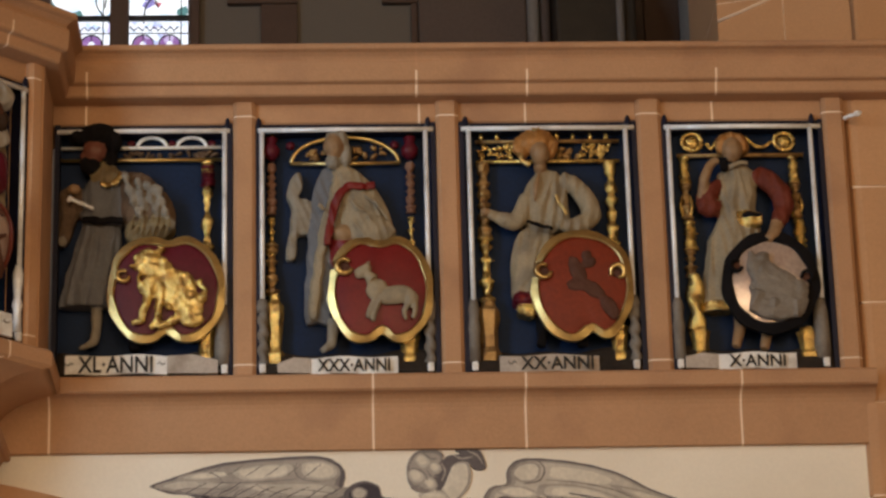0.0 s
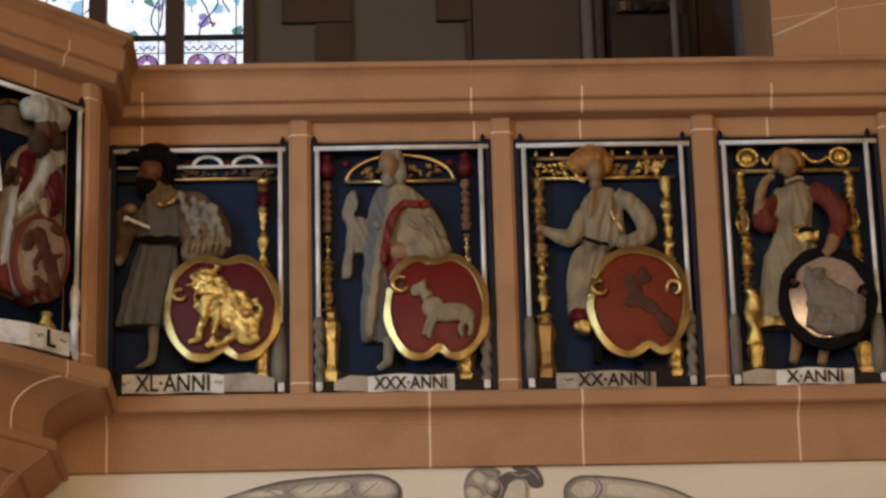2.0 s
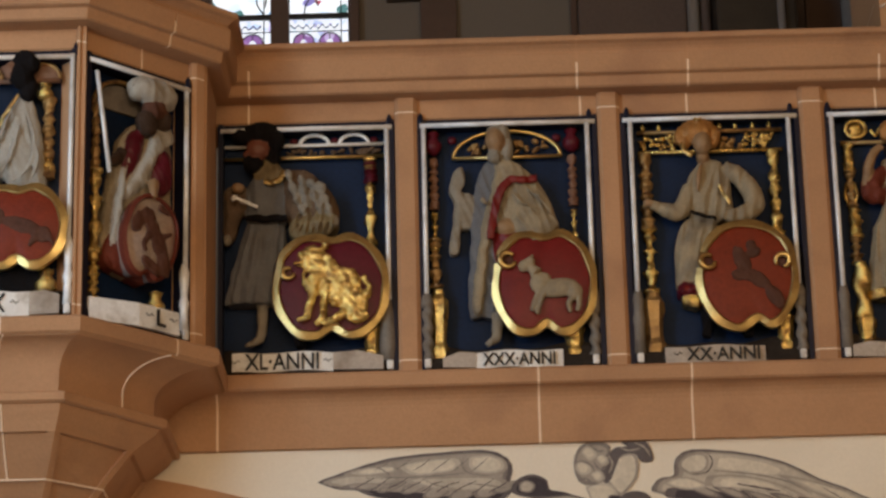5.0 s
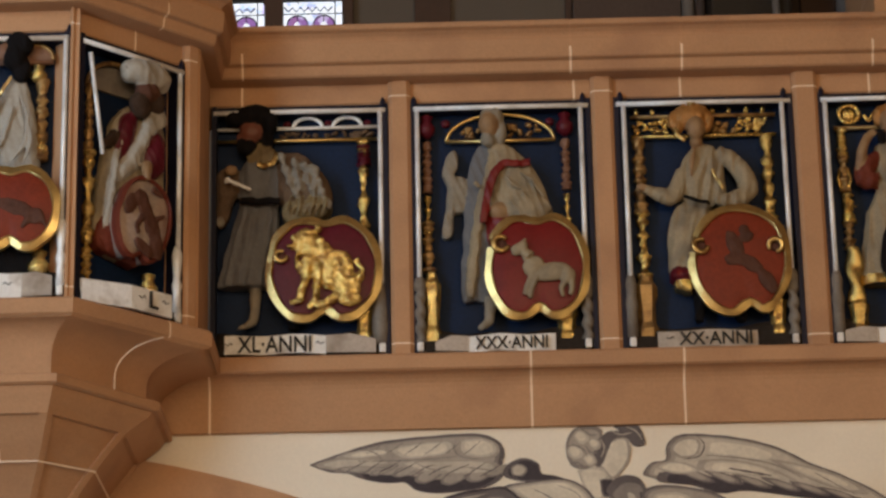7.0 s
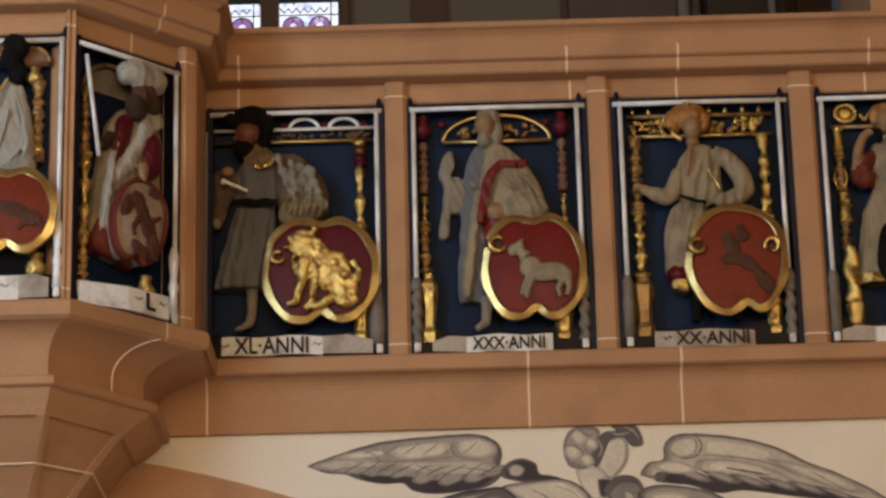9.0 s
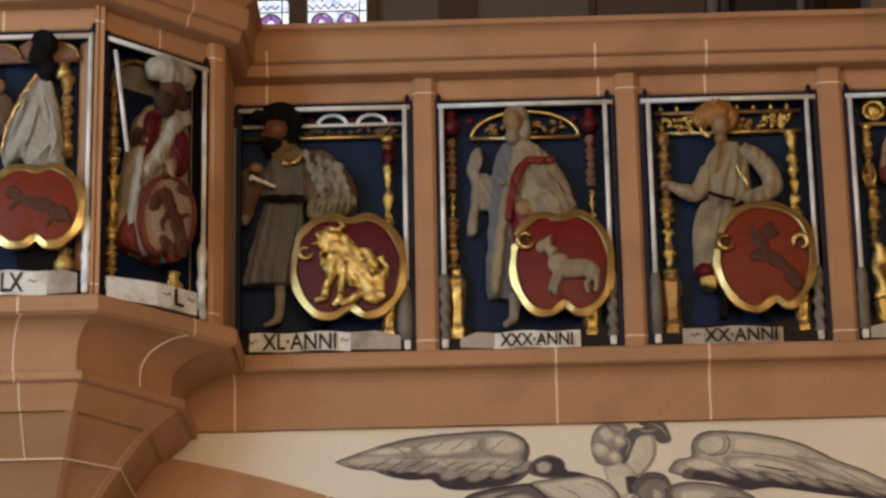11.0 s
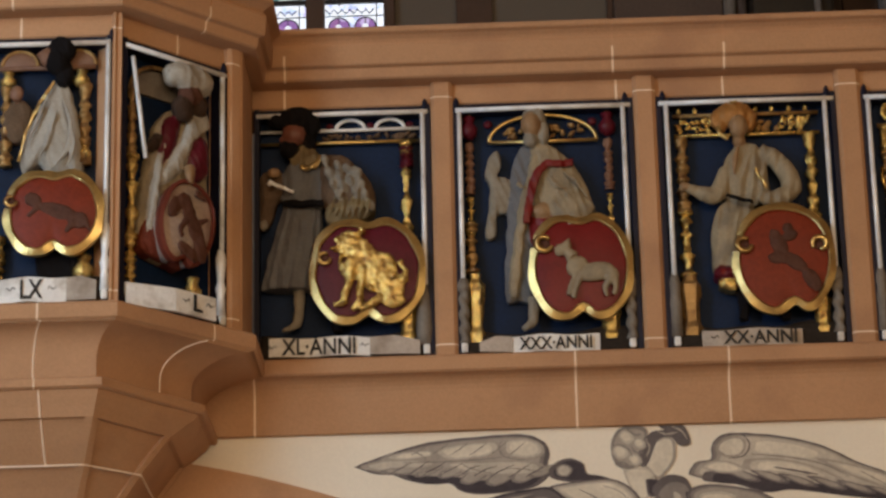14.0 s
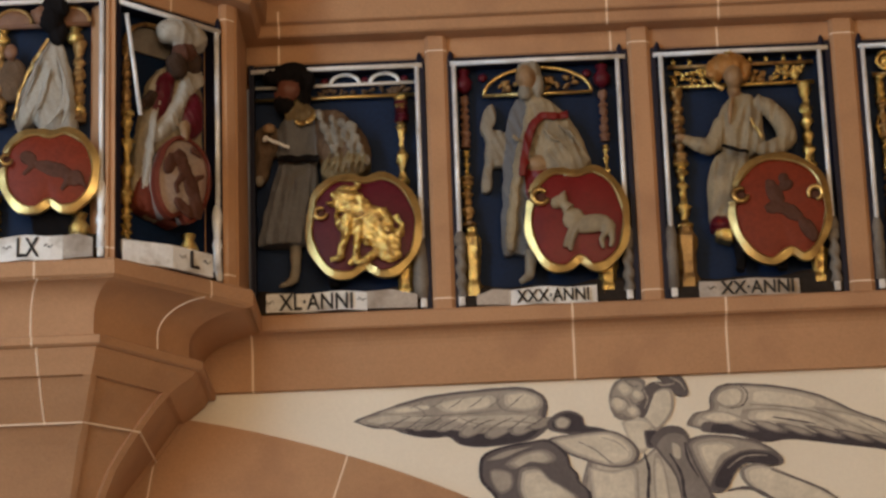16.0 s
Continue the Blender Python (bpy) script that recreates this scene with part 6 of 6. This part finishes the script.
for pts, w in (([(0.591, 0.001), (0.603, -0.019), (0.630, -0.026), (0.632, -0.050), (0.649, -0.067), (0.684, -0.071), (0.757, -0.066), (0.825, -0.051), (0.886, -0.024), (0.939, -0.006), (1.02, 0.034)], 0.0045), ([(0.684, -0.070), (0.697, -0.054), (0.688, -0.034), (0.660, -0.028)], 0.004), ([(0.70, -0.036), (0.76, -0.032), (0.82, -0.022), (0.87, 0.000)], 0.003), ([(0.74, -0.014), (0.78, -0.008), (0.815, -0.003)], 0.006), ([(0.89, -0.010), (0.92, 0.006), (0.96, 0.026)], 0.003)):
    stroke(pts, w, 2 if w < 0.004 else 1)
# head as a plain pale shape under curls of hair
graded([(0.526, -0.046), (0.538, -0.061), (0.561, -0.065), (0.568, -0.046), (0.566, -0.023), (0.553, -0.004), (0.537, 0.011), (0.518, -0.008), (0.507, -0.015)], (3, 5), "head_shape", (-0.1, 0), 0.16)
graded([(0.476, -0.004), (0.503, -0.011), (0.526, -0.004), (0.529, 0.022), (0.514, 0.049), (0.491, 0.030)], (4, 5), "neck_shape")
graded([(0.457, -0.026), (0.455, -0.053), (0.468, -0.076), (0.499, -0.083), (0.519, -0.072), (0.507, -0.046), (0.511, -0.023), (0.491, -0.007), (0.468, -0.011)], (2, 3), "hair_shape")
graded([(0.500, -0.018), (0.509, -0.053), (0.526, -0.072), (0.549, -0.076), (0.538, -0.084), (0.565, -0.089), (0.584, -0.081), (0.594, -0.054), (0.576, -0.049), (0.561, -0.063), (0.538, -0.059), (0.528, -0.040), (0.516, -0.012)], (1, 1), "hair_shape", step=0.06)
for a, b, w in ((0.472, -0.034, 0.017), (0.482, -0.060, 0.017), (0.496, -0.022, 0.013), (0.504, -0.050, 0.012)):
    graded([(a - w, b), (a - 0.4 * w, b - 0.9 * w), (a + 0.7 * w, b - 0.6 * w), (a + w, b + 0.4 * w), (a, b + 0.9 * w)], (3, 4, 5), "hair_curl", (-0.15, -0.15), 0.24)
for pts in ([(0.462, -0.014), (0.476, -0.018), (0.490, -0.008)], [(0.458, -0.046), (0.470, -0.048), (0.486, -0.040), (0.492, -0.028)], [(0.480, -0.078), (0.496, -0.066), (0.508, -0.068)], [(0.490, -0.046), (0.498, -0.036), (0.510, -0.036)]):
    stroke(pts, 0.005, 2)
for pts in ([(0.535, -0.074), (0.550, -0.068), (0.570, -0.072)], [(0.560, -0.082), (0.578, -0.074), (0.588, -0.060)], [(0.515, -0.060), (0.522, -0.044), (0.516, -0.028)]):
    stroke(pts, 0.005, 3)
graded([(0.515, 0.012), (0.534, 0.010), (0.548, 0.016), (0.560, 0.006), (0.552, 0.030), (0.530, 0.040), (0.519, 0.036)], (1, 0), "neck_shadow")
# robe: shoulder, gathered sleeve, body, other sleeve and forearm
graded([(0.418, 0.060), (0.464, 0.072), (0.506, 0.062), (0.56, 0.020), (0.60, 0.030), (0.61, 0.070), (0.64, 0.125), (0.70, 0.18), (0.40, 0.18), (0.405, 0.110)], (2, 3, 4), "robe_shape", step=0.08)
graded([(0.418, 0.074), (0.460, 0.080), (0.500, 0.072), (0.506, 0.100), (0.500, 0.165), (0.436, 0.165), (0.420, 0.10)], (3, 4, 5), "robe_light", step=0.10)
graded([(0.345, 0.027), (0.403, 0.015), (0.457, 0.011), (0.491, 0.026), (0.508, 0.049), (0.495, 0.070), (0.456, 0.074), (0.411, 0.061), (0.372, 0.046)], (1, 3, 4, 5), "robe_light", (0, -0.05), 0.09)
stroke([(0.40, 0.030), (0.43, 0.044), (0.455, 0.064), (0.470, 0.072)], 0.004, 2)
stroke([(0.44, 0.022), (0.47, 0.032), (0.49, 0.050)], 0.003, 3)
graded([(0.227, 0.077), (0.234, 0.054), (0.265, 0.040), (0.311, 0.031), (0.349, 0.027), (0.380, 0.050), (0.388, 0.072), (0.400, 0.085), (0.405, 0.100), (0.425, 0.124), (0.40, 0.17), (0.28, 0.17), (0.255, 0.125), (0.231, 0.099)], (0, 1), "robe_shadow", step=0.07)
graded([(0.273, 0.070), (0.303, 0.050), (0.342, 0.044), (0.362, 0.057), (0.349, 0.068), (0.316, 0.066), (0.290, 0.078)], (2, 3, 4), "robe_light")
graded([(0.298, 0.080), (0.330, 0.074), (0.352, 0.094), (0.380, 0.110), (0.402, 0.130), (0.37, 0.160), (0.32, 0.150), (0.296, 0.115)], (2, 4, 5), "robe_light", step=0.12)
graded([(0.246, 0.082), (0.262, 0.078), (0.285, 0.086), (0.285, 0.110), (0.265, 0.120), (0.250, 0.100)], (2, 3), "robe_light")
graded([(0.240, 0.064), (0.270, 0.048), (0.320, 0.038), (0.300, 0.046), (0.268, 0.060)], (2, 3), "robe_light")
graded([(0.526, 0.030), (0.549, 0.004), (0.583, 0.006), (0.600, 0.034), (0.606, 0.067), (0.622, 0.097), (0.64, 0.14), (0.590, 0.150), (0.570, 0.090), (0.545, 0.055)], (1, 1, 2), "robe_shadow", step=0.10)
graded([(0.533, 0.050), (0.546, 0.058), (0.556, 0.097), (0.562, 0.16), (0.540, 0.16), (0.531, 0.090)], (3, 4, 5), "robe_light")
graded([(0.562, 0.030), (0.578, 0.036), (0.580, 0.060), (0.566, 0.056)], (2, 4), "robe_light")
stroke([(0.516, 0.050), (0.524, 0.080), (0.522, 0.120), (0.526, 0.165)], 0.009, 0)
stroke([(0.560, 0.050), (0.580, 0.085), (0.585, 0.120), (0.600, 0.160)], 0.008, 0)
stroke([(0.586, 0.030), (0.592, 0.060), (0.610, 0.090)], 0.006, 0)
graded([(0.587, 0.034), (0.617, 0.018), (0.671, 0.020), (0.724, 0.032), (0.756, 0.055), (0.748, 0.068), (0.701, 0.064), (0.678, 0.076), (0.656, 0.112), (0.629, 0.112), (0.606, 0.076)], (1, 2, 3), "robe_shape", step=0.07)
graded([(0.602, 0.034), (0.648, 0.025), (0.680, 0.036), (0.650, 0.054), (0.630, 0.090), (0.613, 0.067)], (3, 4, 5), "robe_light")
graded([(0.655, 0.060), (0.693, 0.043), (0.739, 0.046), (0.758, 0.059), (0.746, 0.069), (0.693, 0.064), (0.668, 0.086), (0.656, 0.112), (0.631, 0.108), (0.639, 0.082)], (1, 0), "robe_shadow", step=0.12)
stroke([(0.66, 0.074), (0.69, 0.054), (0.73, 0.052)], 0.004, 3)
graded([(0.681, 0.075), (0.716, 0.066), (0.769, 0.085), (0.821, 0.107), (0.86, 0.135), (0.80, 0.150), (0.740, 0.130), (0.69, 0.098)], (2, 4, 5), "sleeve_shape", step=0.10)
stroke([(0.735, 0.076), (0.780, 0.092), (0.830, 0.112), (0.868, 0.142)], 0.006, 1)
stroke([(0.66, 0.112), (0.70, 0.108), (0.75, 0.132), (0.80, 0.152)], 0.008, 1)
